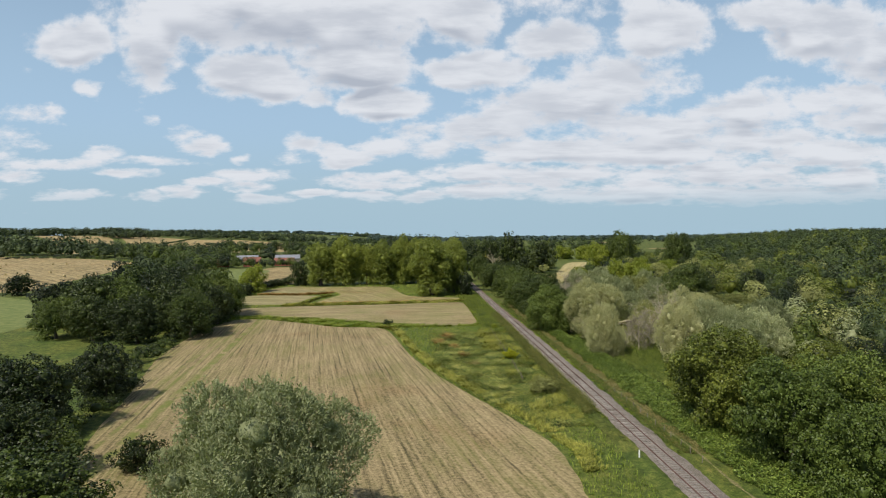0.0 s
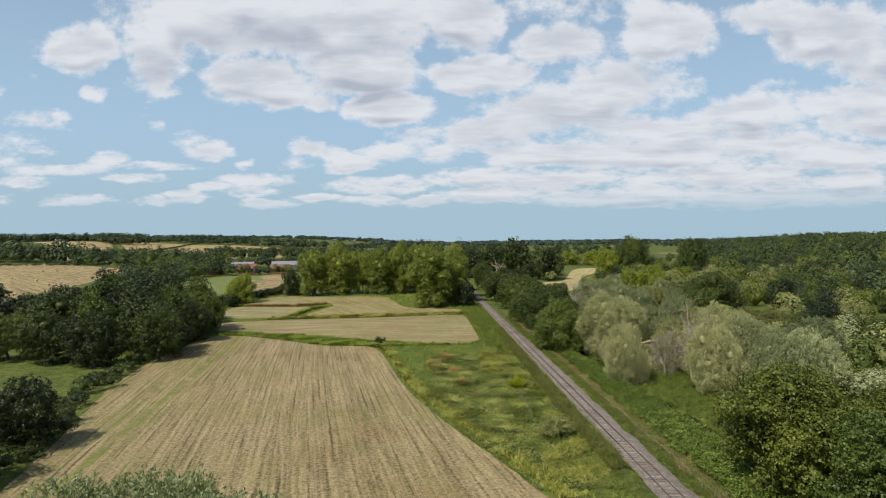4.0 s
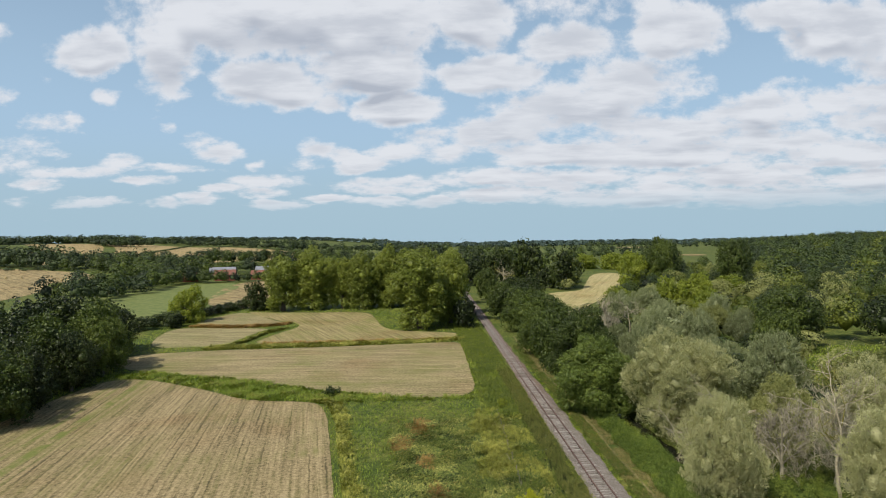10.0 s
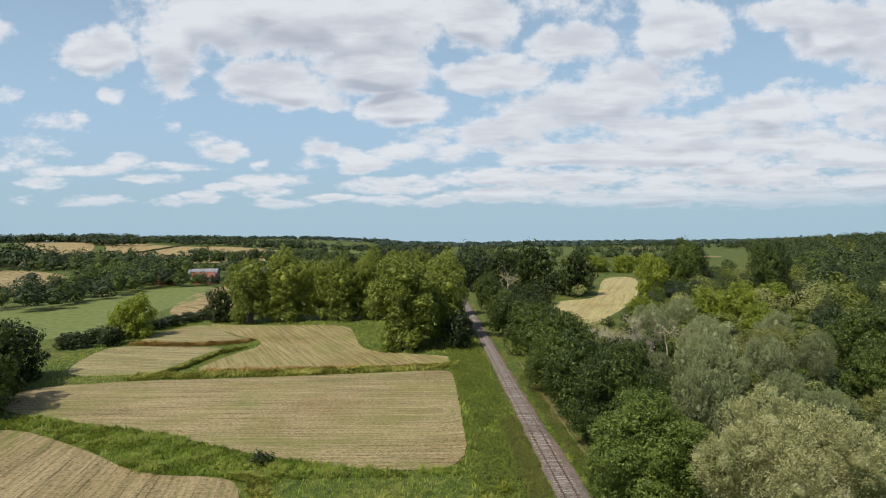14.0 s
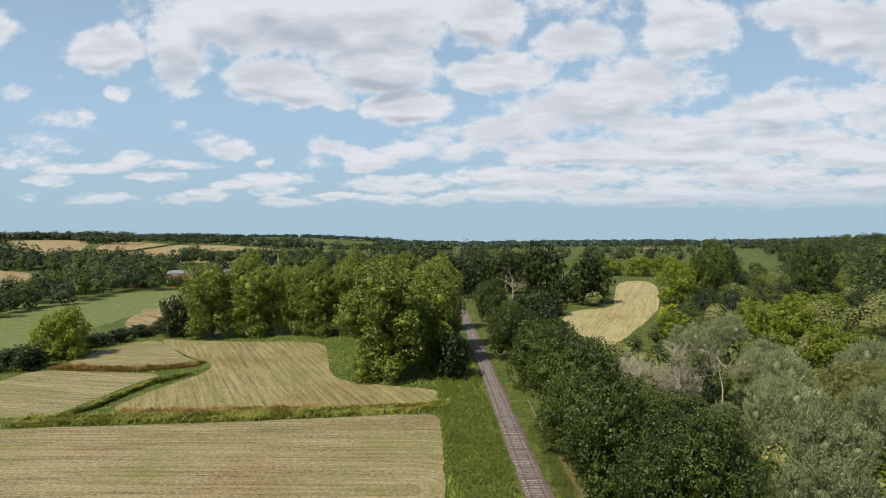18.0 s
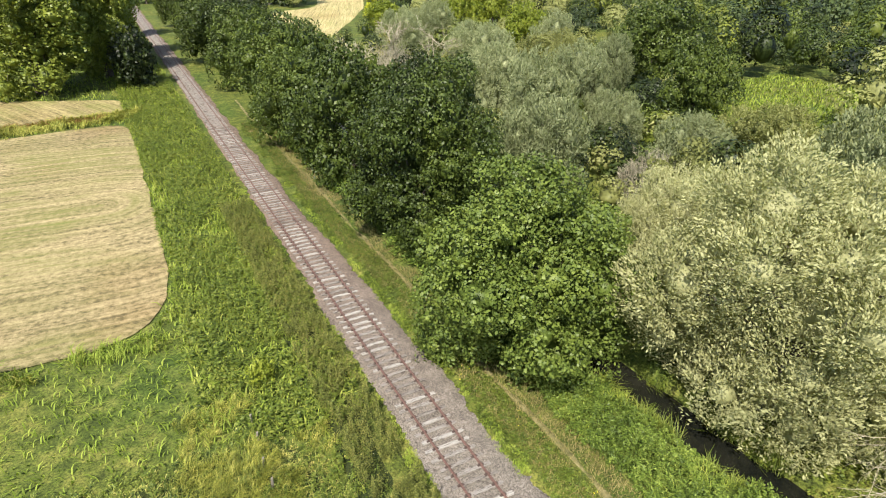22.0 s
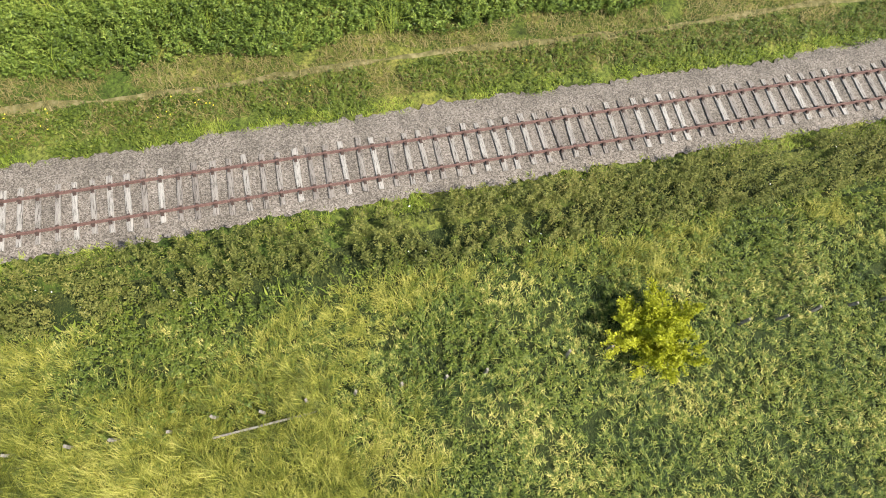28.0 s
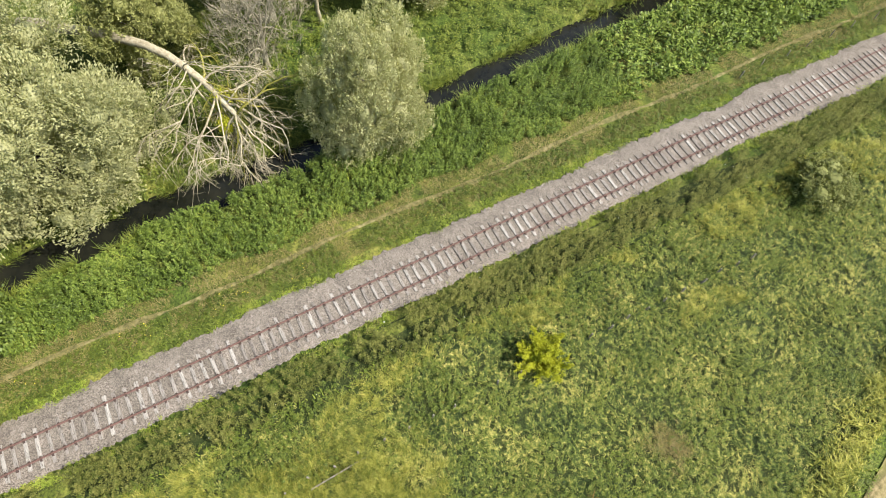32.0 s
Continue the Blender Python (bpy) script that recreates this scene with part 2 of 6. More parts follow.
def tones(stops, small=1.6, large=0.25, island=0.32, per_thing=0.15, broad=1.0, close=0.9, cell=0.0):
    """Colour varied leaf by leaf, thing by thing and over the ground."""
    def colour(N, pos):
        g = N("ShaderNodeNewGeometry").outputs["Random Per Island"]
        o = N("ShaderNodeObjectInfo").outputs["Random"]
        a, b = N.noise(pos, small, 3), N.noise(pos, large, 3)
        f = N.math("MULTIPLY_ADD", N.math("SUBTRACT", g, 0.5), island, 0.5)
        f = N.math("MULTIPLY_ADD", N.math("SUBTRACT", o, 0.5), per_thing * 2, f)
        f = N.math("MULTIPLY_ADD", N.math("SUBTRACT", a, 0.5), close, f)
        f = N.math("MULTIPLY_ADD", N.math("SUBTRACT", b, 0.5), broad, f)
        if cell:
            flat = N("ShaderNodeMapping", (0, pos), i_Scale=(1, 1, 0)).outputs[0]
            kind = N("ShaderNodeTexVoronoi", (0, flat), i_Scale=0.12).outputs["Color"]
            f = N.math("MULTIPLY_ADD", N.math("SUBTRACT", N("ShaderNodeSeparateColor", (0, kind)).outputs[0], 0.5), cell, f)
        return N.ramp(f, stops)
    return colour


def plain(stops, scale, detail=6):
    return lambda N, pos: N.ramp(N.noise(pos, scale, detail, 0.62), stops)


LEAF_OAK = material("oak_leaf", tones([(0.1, (0.020, 0.031, 0.006)), (0.5, (0.055, 0.078, 0.013)), (0.95, (0.118, 0.149, 0.023))], broad=0.6, cell=0.4), 0.5, thin=0.12)
LEAF_OAK_NEAR = material("riverside_oak_leaf", tones([(0.1, (0.034, 0.051, 0.009)), (0.5, (0.085, 0.120, 0.021)), (0.95, (0.184, 0.225, 0.040))], broad=0.6), 0.5, thin=0.14)
LEAF_DARK = material("dark_leaf", tones([(0.1, (0.006, 0.010, 0.003)), (0.5, (0.020, 0.031, 0.006)), (0.95, (0.060, 0.079, 0.014))], island=0.42, broad=0.6, cell=0.45), 0.5, thin=0.06)
LEAF_WILLOW = material("willow_leaf", tones([(0.1, (0.108, 0.125, 0.055)), (0.5, (0.242, 0.266, 0.131)), (0.95, (0.446, 0.457, 0.249))], island=0.30, broad=0.5, close=0.5, per_thing=0.25), 0.55, thin=0.28)
LEAF_WILLOW_PALE = material("pale_willow_leaf", tones([(0.1, (0.157, 0.165, 0.069)), (0.5, (0.353, 0.348, 0.168)), (0.95, (0.547, 0.522, 0.295))], island=0.16, broad=0.5, close=0.5), 0.55, thin=0.3)
LEAF_OLIVE = material("olive_willow_leaf", tones([(0.1, (0.083, 0.094, 0.026)), (0.5, (0.215, 0.223, 0.072)), (0.95, (0.403, 0.402, 0.153))], island=0.30, broad=0.6, close=0.6, per_thing=0.25), 0.55, thin=0.28)
LEAF_POPLAR = material("poplar_leaf", tones([(0.1, (0.070, 0.091, 0.013)), (0.5, (0.173, 0.203, 0.030)), (0.95, (0.346, 0.364, 0.062))], broad=0.5, close=0.6), 0.45, thin=0.15)
LEAF_LIME = material("lime_leaf", tones([(0.1, (0.077, 0.107, 0.012)), (0.5, (0.180, 0.216, 0.024)), (0.95, (0.336, 0.353, 0.046))], broad=0.6), 0.5, thin=0.3)
LEAF_SPRING = material("fresh_leaf", tones([(0.1, (0.040, 0.052, 0.008)), (0.5, (0.097, 0.119, 0.017)), (0.95, (0.192, 0.209, 0.031))], broad=0.6, cell=0.4), 0.5, thin=0.14)
GREY_TWIG = material("grey_twig", tones([(0.1, (0.156, 0.137, 0.093)), (0.5, (0.300, 0.268, 0.191)), (0.95, (0.480, 0.437, 0.316))], 1.2, 0.2, 0.4), 0.85)
LEAF_YELLOW = material("yellow_leaf", tones([(0.1, (0.215, 0.231, 0.012)), (0.5, (0.402, 0.410, 0.025)), (0.95, (0.642, 0.614, 0.059))], 5), 0.55, thin=0.3)
LEAF_BROWN = material("brown_leaf", tones([(0.1, (0.065, 0.070, 0.020)), (0.5, (0.148, 0.157, 0.046)), (0.95, (0.254, 0.265, 0.089))]), 0.7, thin=0.2)
LEAF_HILL = material("hill_leaf", tones([(0.1, (0.012, 0.020, 0.009)), (0.5, (0.036, 0.054, 0.018)), (0.95, (0.090, 0.120, 0.036))], 0.9, 0.05, 0.22, 0.15, 0.5, 0.6, cell=0.6), 0.6, thin=0.08)
# Far leaf, paler and bluer: some aerial haze is mixed into its colour.
LEAF_FAR_HAZE = material("far_leaf_haze", tones([(0.1, (0.028, 0.045, 0.038)), (0.5, (0.061, 0.091, 0.070)), (0.95, (0.115, 0.148, 0.104))], 0.2, 0.02), 0.7, thin=0.1)
BARK = material("bark", plain([(0.3, (0.045, 0.035, 0.025)), (0.7, (0.15, 0.125, 0.10))], 6), 0.9, 0.6, 12)
DEAD_WOOD = material("dead_wood", plain([(0.3, (0.204, 0.167, 0.102)), (0.5, (0.361, 0.312, 0.211)), (0.75, (0.470, 0.426, 0.313))], 5), 0.85, 0.4, 18)
MOSS = material("mossy_wood", plain([(0.3, (0.160, 0.152, 0.027)), (0.7, (0.288, 0.264, 0.054))], 8), 0.9, 0.4, 18)
MEADOW_FAR = material("far_meadow_blade", tones([(0.0, (0.083, 0.117, 0.012)), (0.4, (0.167, 0.226, 0.026)), (0.7, (0.261, 0.308, 0.047)), (1.0, (0.399, 0.398, 0.095))], 0.9, 0.09, 0.45, 0.15, 0.45), 0.7, thin=0.25)
MEADOW = material("meadow_blade", tones([(0.0, (0.018, 0.034, 0.008)), (0.3, (0.077, 0.118, 0.020)), (0.55, (0.181, 0.218, 0.040)), (0.77, (0.363, 0.344, 0.082)), (0.97, (0.544, 0.479, 0.149))], 4.2, 0.3, 0.55, 0.15, 1.1, 2.1), 0.6, thin=0.05)
SEDGE = material("sedge_blade", tones([(0.0, (0.060, 0.073, 0.009)), (0.4, (0.166, 0.180, 0.023)), (0.7, (0.298, 0.294, 0.050)), (1.0, (0.460, 0.414, 0.103))], 2.0, 0.2, 0.6, 0.15, 0.8, 1.6), 0.6, thin=0.12)
def sward_shade_colour(N, pos):
    """Short matted grass in drifts: fine bright blades, the shade between them painted as dark gaps."""
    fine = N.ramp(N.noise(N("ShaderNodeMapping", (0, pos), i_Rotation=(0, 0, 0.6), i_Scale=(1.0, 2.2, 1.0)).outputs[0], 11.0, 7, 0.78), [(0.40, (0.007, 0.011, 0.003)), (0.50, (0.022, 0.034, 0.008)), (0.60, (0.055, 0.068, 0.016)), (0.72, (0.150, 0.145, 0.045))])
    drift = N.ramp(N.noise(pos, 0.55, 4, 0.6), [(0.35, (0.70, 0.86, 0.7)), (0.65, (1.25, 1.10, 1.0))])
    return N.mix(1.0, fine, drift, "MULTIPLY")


SHADED_SWARD = material("shaded_matted_sward", sward_shade_colour, 0.9, 0.8, 9)
NETTLE = material("nettle_leaf", tones([(0.05, (0.039, 0.057, 0.007)), (0.5, (0.088, 0.123, 0.015)), (1.0, (0.179, 0.198, 0.031))], 3.2, 0.2, 0.55, 0.15, 0.8, 1.7), 0.55, thin=0.1)
BANK_LEAF = material("bank_leaf", tones([(0.05, (0.048, 0.076, 0.012)), (0.5, (0.136, 0.192, 0.030)), (1.0, (0.286, 0.335, 0.070))], 2.4, 0.25, 0.6, 0.15, 0.9, 1.5), 0.5, thin=0.12)
DOCK = material("dock_leaf", tones([(0.0, (0.030, 0.039, 0.008)), (0.4, (0.099, 0.113, 0.021)), (0.75, (0.180, 0.179, 0.041)), (1.0, (0.265, 0.235, 0.068))], 2.6, 0.3, 0.55, 0.15, 0.8, 1.3), 0.65, thin=0.1)
STRAW_GRASS = material("dry_grass", tones([(0.05, (0.109, 0.100, 0.027)), (0.5, (0.232, 0.188, 0.073)), (1.0, (0.352, 0.289, 0.147))], 1.5, 0.3, 0.5), 0.75, thin=0.2)
BROWN_REED = material("brown_reed", tones([(0.0, (0.109, 0.068, 0.018)), (0.5, (0.251, 0.150, 0.046)), (1.0, (0.437, 0.272, 0.101))], 1.2, 0.2, 0.4), 0.75, thin=0.2)
FLOWER_WHITE = material("white_flower", plain([(0.3, (0.62, 0.62, 0.52)), (0.7, (0.8, 0.8, 0.74))], 20), 0.7)
FLOWER_YELLOW = material("yellow_flower", plain([(0.3, (0.55, 0.45, 0.03)), (0.7, (0.75, 0.62, 0.06))], 20), 0.7)


def soil_colour(N, pos):
    xyz = N("ShaderNodeSeparateXYZ", (0, pos)).outputs
    base = N.ramp(N.noise(pos, 0.9, 8, 0.68), [(0.28, (0.032, 0.044, 0.010)), (0.48, (0.090, 0.112, 0.022)), (0.63, (0.170, 0.172, 0.045)), (0.8, (0.30, 0.25, 0.10))])
    wide = N.ramp(N.noise(pos, 0.07, 4, 0.6), [(0.35, (0.66, 0.82, 0.6)), (0.65, (1.25, 1.12, 1.0))])
    tuft = N.ramp(N.noise(pos, 7.0, 6, 0.75), [(0.38, (0.28, 0.32, 0.28)), (0.55, (0.95, 1.0, 0.9)), (0.72, (1.5, 1.5, 1.3))])
    return N.mix(1.0, N.mix(1.0, base, wide, "MULTIPLY"), tuft, "MULTIPLY")


GROUND = material("grass_ground", soil_colour, 0.9, 0.8, 5.0)


def stubble(rows, tint=(1, 1, 1), step=1.1, strips=False, weedy=0.5, deep=0.10):
    """Cut straw in rows, with wheel marks, weeds and bare soil. rows(N, x, y): distance across the rows."""
    def colour(N, pos):
        xyz = N("ShaderNodeSeparateXYZ", (0, pos)).outputs
        c = N.math("MULTIPLY_ADD", N.math("SUBTRACT", N.noise(pos, 0.5, 2), 0.5), 0.35, rows(N, xyz[0], xyz[1]))
        line = N("ShaderNodeCombineXYZ", (0, N.math("MULTIPLY", c, 0.55 / step)), (1, N.math("MULTIPLY", xyz[1], 0.012)), (2, N.math("MULTIPLY", xyz[0], 0.012))).outputs[0]
        thin = N("ShaderNodeCombineXYZ", (0, N.math("MULTIPLY", c, 2.6 / step)), (1, N.math("MULTIPLY", xyz[1], 0.07)), (2, N.math("MULTIPLY", xyz[0], 0.07))).outputs[0]
        a, b = N.noise(line, 1.0, 4, 0.7), N.noise(thin, 1.0, 4, 0.6)
        saw = N.math("PINGPONG", N.math("MULTIPLY", c, 1 / step), 0.5)
        groove = N("ShaderNodeMapRange", (0, saw), interpolation_type="SMOOTHSTEP", i_From_Min=0.02, i_From_Max=0.26, i_To_Min=1.0, i_To_Max=0.0).outputs[0]
        gap = N("ShaderNodeMapRange", (0, N.noise(thin, 0.8, 4, 0.65)), i_From_Min=0.40, i_From_Max=0.72).outputs[0]
        fine, grit = N.noise(pos, 2.2, 8, 0.72), N.noise(pos, 11.0, 6, 0.75)
        f = N.math("ADD", N.math("MULTIPLY", a, 0.15), N.math("ADD", N.math("MULTIPLY", b, 0.30), N.math("MULTIPLY", fine, 0.55)))
        f = N.math("SUBTRACT", f, N.math("MULTIPLY", N.math("MULTIPLY", groove, gap), deep))
        f = N.math("MULTIPLY_ADD", N.math("SUBTRACT", grit, 0.5), 0.24, f)
        f = N.math("MULTIPLY_ADD", N.math("SUBTRACT", f, 0.47), 1.3, 0.47)
        straw = N.ramp(f, [(0.32, (0.062, 0.055, 0.026)), (0.42, (0.160, 0.134, 0.070)), (0.50, (0.275, 0.228, 0.126)), (0.64, (0.43, 0.362, 0.215))])
        patch = N("ShaderNodeMapRange", (0, N.noise(pos, 0.07, 5, 0.62, 0.5)), i_From_Min=0.42, i_From_Max=0.66).outputs[0]
        speck = N("ShaderNodeMapRange", (0, N.noise(thin, 0.6, 6, 0.7)), i_From_Min=0.40, i_From_Max=0.62).outputs[0]
        straw = N.mix(N.math("MULTIPLY", N.math("MULTIPLY", patch, speck), weedy), straw, (0.165, 0.180, 0.050))
        soil = N("ShaderNodeMapRange", (0, N.noise(pos, 0.045, 4, 0.6, 0.3)), i_From_Min=0.52, i_From_Max=0.72).outputs[0]
        straw = N.mix(N.math("MULTIPLY", soil, 0.7), straw, N.mix(1.0, straw, (0.80, 0.66, 0.58), "MULTIPLY"))
        if strips:
            s = N.math("MULTIPLY_ADD", xyz[1], 0.075, xyz[0])
            for mid, half, much in ((-67.4, 1.0, 0.85), (-70.6, 0.5, 0.6), (-65.2, 0.35, 0.4), (-72.8, 0.8, 0.5)):
                d = N.math("ABSOLUTE", N.math("SUBTRACT", s, mid))
                on = N("ShaderNodeMapRange", (0, d), interpolation_type="SMOOTHSTEP", i_From_Min=half * 0.4, i_From_Max=half * 1.3, i_To_Min=much, i_To_Max=0.0).outputs[0]
                broken = N("ShaderNodeMapRange", (0, N.noise(pos, 0.25, 5, 0.7)), i_From_Min=0.36, i_From_Max=0.56).outputs[0]
                straw = N.mix(N.math("MULTIPLY", on, broken), straw, (0.135, 0.175, 0.035))
        return N.mix(1.0, straw, tint, "MULTIPLY")
    return colour


def slope(kx, ky):
    return lambda N, x, y: N.math("MULTIPLY_ADD", x, kx, N.math("MULTIPLY", y, ky))


def fan_rows(N, x, y):
    """Long rows that spread a little towards one side."""
    twist = N.math("MULTIPLY", N.math("MULTIPLY", N.math("ADD", x, 50), N.math("SUBTRACT", y, 90)), 0.0012)
    return N.math("ADD", N.math("MULTIPLY_ADD", y, 0.165, x), twist)


def turning_rows(N, x, y):
    """Rows across the field that turn round at its east end."""
    dx = N.math("MAXIMUM", N.math("ADD", x, 15.0), 0.0)
    dy = N.math("SUBTRACT", N.math("MULTIPLY_ADD", x, 0.06, y), 176.0)
    return N.math("SQRT", N.math("ADD", N.math("MULTIPLY", dx, dx), N.math("MULTIPLY", dy, dy)))


def lined(name, rows, tint=(1, 1, 1), step=1.1, strips=False, weedy=0.5, deep=0.10):
    return material(name, stubble(rows, tint, step, strips, weedy, deep), 0.92, 0.9, 5.0)


STUBBLE_LONG = lined("stubble_long", fan_rows, (0.84, 0.78, 0.70), 1.15, True, 0.75, 0.12)
STUBBLE_CROSS = lined("stubble_cross", turning_rows, (0.88, 0.84, 0.75), 1.3, False, 1.0, 0.07)
STUBBLE_SLANT = lined("stubble_slant", slope(1.0, 0.45), (0.90, 0.88, 0.70), 1.7, False, 1.0, 0.10)
STUBBLE_SIDE = lined("stubble_side", slope(0.25, 0.97), (0.88, 0.89, 0.76), 1.4, False, 0.8)
STUBBLE_PALE = lined("stubble_pale", slope(0.93, -0.37), (1.22, 1.22, 1.0), 1.1, False, 0.5, 0.05)
STUBBLE_GOLD = lined("stubble_gold", slope(0.76, 0.64), (0.94, 0.86, 0.72), 6.0, False, 0.15)
STUBBLE_FAR = lined("stubble_far", slope(0.9, 0.3), (1.02, 0.92, 0.74), 3.0, False, 0.1, 0.03)
CROP = material("green_crop", plain([(0.3, (0.085, 0.112, 0.028)), (0.5, (0.125, 0.150, 0.040)), (0.7, (0.175, 0.190, 0.062))], 0.35, 8), 0.9, 0.6, 3)
def ballast_colour(N, pos):
    """Crushed stone, stone by stone, dusty here and stained brown further up the line."""
    stone = N.ramp(N("ShaderNodeTexVoronoi", (0, pos), i_Scale=22.0).outputs["Color"], [(0.1, (0.085, 0.074, 0.064)), (0.5, (0.200, 0.179, 0.158)), (0.9, (0.345, 0.315, 0.285))])
    dust = N.ramp(N.noise(pos, 0.8, 5), [(0.3, (0.66, 0.63, 0.58)), (0.7, (1.06, 1.01, 0.95))])
    up = N("ShaderNodeMapRange", (0, N("ShaderNodeSeparateXYZ", (0, pos)).outputs[1]), interpolation_type="SMOOTHSTEP", i_From_Min=128.0, i_From_Max=165.0, i_To_Max=0.8).outputs[0]
    return N.mix(up, N.mix(1.0, stone, dust, "MULTIPLY"), N.mix(1.0, N.mix(1.0, stone, dust, "MULTIPLY"), (0.82, 0.66, 0.60), "MULTIPLY"))


BALLAST = material("ballast", ballast_colour, 0.9, 1.0, 26)
TIMBER = material("weathered_sleeper", lambda N, pos: N.mix(1.0, N.ramp(N("ShaderNodeObjectInfo").outputs["Random"], [(0.0, (0.190, 0.165, 0.145)), (0.25, (0.260, 0.232, 0.205)), (0.6, (0.310, 0.285, 0.255)), (1.0, (0.390, 0.365, 0.330))]),
                  N.ramp(N.noise(N("ShaderNodeMapping", (0, pos), i_Scale=(1.2, 16, 4)).outputs[0], 2.2, 6, 0.7), [(0.38, (0.16, 0.14, 0.12)), (0.49, (0.9, 0.9, 0.9)), (0.8, (1.25, 1.25, 1.22))]), "MULTIPLY"), 0.9, 0.6, 30)
RUST = material("rusty_rail", plain([(0.3, (0.077, 0.043, 0.035)), (0.55, (0.147, 0.083, 0.068)), (0.75, (0.250, 0.151, 0.127))], 9), 0.65, 0.2, 40)
DARK_IRON = material("dark_iron", plain([(0.3, (0.04, 0.028, 0.024)), (0.7, (0.12, 0.08, 0.065))], 30), 0.8, 0.3, 60, metal=0.2)
POST_WOOD = material("grey_post_wood", plain([(0.3, (0.139, 0.118, 0.088)), (0.7, (0.276, 0.252, 0.203))], 9), 0.9, 0.4, 30)
WHITE_PAINT = material("white_paint", plain([(0.3, (0.66, 0.66, 0.63)), (0.7, (0.8, 0.8, 0.78))], 8), 0.6)
BRICK_RED = material("red_brick", plain([(0.3, (0.160, 0.051, 0.036)), (0.7, (0.269, 0.102, 0.072))], 1.5), 0.9)
TILE_RED = material("red_roof_tile", plain([(0.3, (0.151, 0.057, 0.038)), (0.7, (0.241, 0.114, 0.083))], 0.8), 0.85)
PATH_SOIL = material("worn_path", plain([(0.35, (0.078, 0.077, 0.025)), (0.5, (0.143, 0.128, 0.050)), (0.65, (0.243, 0.209, 0.100))], 2.2, 8), 0.95, 0.6, 8)
SHEET_GREY = material("grey_roof_sheet", plain([(0.3, (0.154, 0.161, 0.175)), (0.7, (0.252, 0.259, 0.280))], 0.4), 0.6)
GLASS_DARK = material("window_glass", plain([(0.3, (0.02, 0.025, 0.03)), (0.7, (0.04, 0.045, 0.05))], 2), 0.1)
BALE = material("straw_bale", plain([(0.3, (0.336, 0.252, 0.109)), (0.7, (0.521, 0.420, 0.218))], 3), 0.95, 0.5, 8)
WATER = material("river_water", plain([(0.35, (0.005, 0.006, 0.005)), (0.65, (0.016, 0.016, 0.011))], 0.5), 0.06, 0.12, 2.5)


# ---------------------------------------------------------------- mesh helpers
def mesh_of(name, V, F, mat):
    """One mesh from an array of corners and an array of faces of one size, or a list of faces."""
    me = bpy.data.meshes.new(name)
    V = np.asarray(V, np.float32)
    if isinstance(F, np.ndarray):
        n, k = F.shape
        me.vertices.add(len(V))
        me.vertices.foreach_set("co", V.ravel())
        me.loops.add(n * k)
        me.loops.foreach_set("vertex_index", F.astype(np.int32).ravel())
        me.polygons.add(n)
        me.polygons.foreach_set("loop_start", np.arange(0, n * k, k, dtype=np.int32))
        me.polygons.foreach_set("loop_total", np.full(n, k, np.int32))
        me.update(calc_edges=True)
    else:
        me.from_pydata([tuple(v) for v in V.tolist()], [], F)
        me.update()
    me.materials.append(mat)
    return me


def smooth(me):
    me.polygons.foreach_set("use_smooth", np.ones(len(me.polygons), bool))
    return me


def part(name, me, parent, label=""):
    ob = new(name, me)
    ob.parent = parent
    return tagged(ob, label) if label else ob


def box_mesh(name, sx, sy, sz, mat, bevel=0.01, z0=0.0):
    bm = bmesh.new()
    bmesh.ops.create_cube(bm, size=1)
    for v in bm.verts:
        v.co = Vector((v.co.x * sx, v.co.y * sy, (v.co.z + 0.5) * sz + z0))
    if bevel:
        bmesh.ops.bevel(bm, geom=list(bm.edges), offset=bevel, segments=1, affect="EDGES")
    me = bpy.data.meshes.new(name)
    bm.to_mesh(me)
    bm.free()
    me.materials.append(mat)
    return me


def join_arrays(pieces):
    """Joins (V, F) pieces with faces of one size."""
    V, F, n = [], [], 0
    for v, f in pieces:
        V.append(v), F.append(f + n)
        n += len(v)
    return np.concatenate(V), np.concatenate(F)


def tube(points, radii, sides=6):
    """A tapering tube along points, as quads."""
    P, R = np.asarray(points, float), np.asarray(radii, float)
    T = np.gradient(P, axis=0)
    T /= np.linalg.norm(T, axis=1, keepdims=True) + 1e-9
    ref = np.where(np.abs(T[:, 2:3]) > 0.9, [[1.0, 0, 0]], [[0, 0, 1.0]])
    A = np.cross(T, ref)
    A /= np.linalg.norm(A, axis=1, keepdims=True) + 1e-9
    B = np.cross(T, A)
    ang = np.linspace(0, 2 * np.pi, sides, endpoint=False)
    V = P[:, None] + R[:, None, None] * (np.cos(ang)[None, :, None] * A[:, None] + np.sin(ang)[None, :, None] * B[:, None])
    n = len(P)
    i, j = np.meshgrid(np.arange(n - 1), np.arange(sides), indexing="ij")
    k = (j + 1) % sides
    F = np.stack([i * sides + j, i * sides + k, (i + 1) * sides + k, (i + 1) * sides + j], -1).reshape(-1, 4)
    return V.reshape(-1, 3), F


def unit(a):
    return a / (np.linalg.norm(a, axis=-1, keepdims=True) + 1e-9)


def leaves(rng, at, along, normal, length, width):
    """Pointed leaf blades: a four-cornered diamond each."""
    t = unit(along)
    b = unit(np.cross(normal, t))
    L, W = np.asarray(length)[..., None], np.asarray(width)[..., None]
    c = unit(np.cross(t, b)) * L * rng.uniform(-0.12, 0.12, (len(at), 1))
    V = np.stack([at - t * L / 2, at + b * W / 2 + c, at + t * L / 2, at - b * W / 2 + c], 1).reshape(-1, 3)
    return V, np.arange(len(at) * 4).reshape(-1, 4)


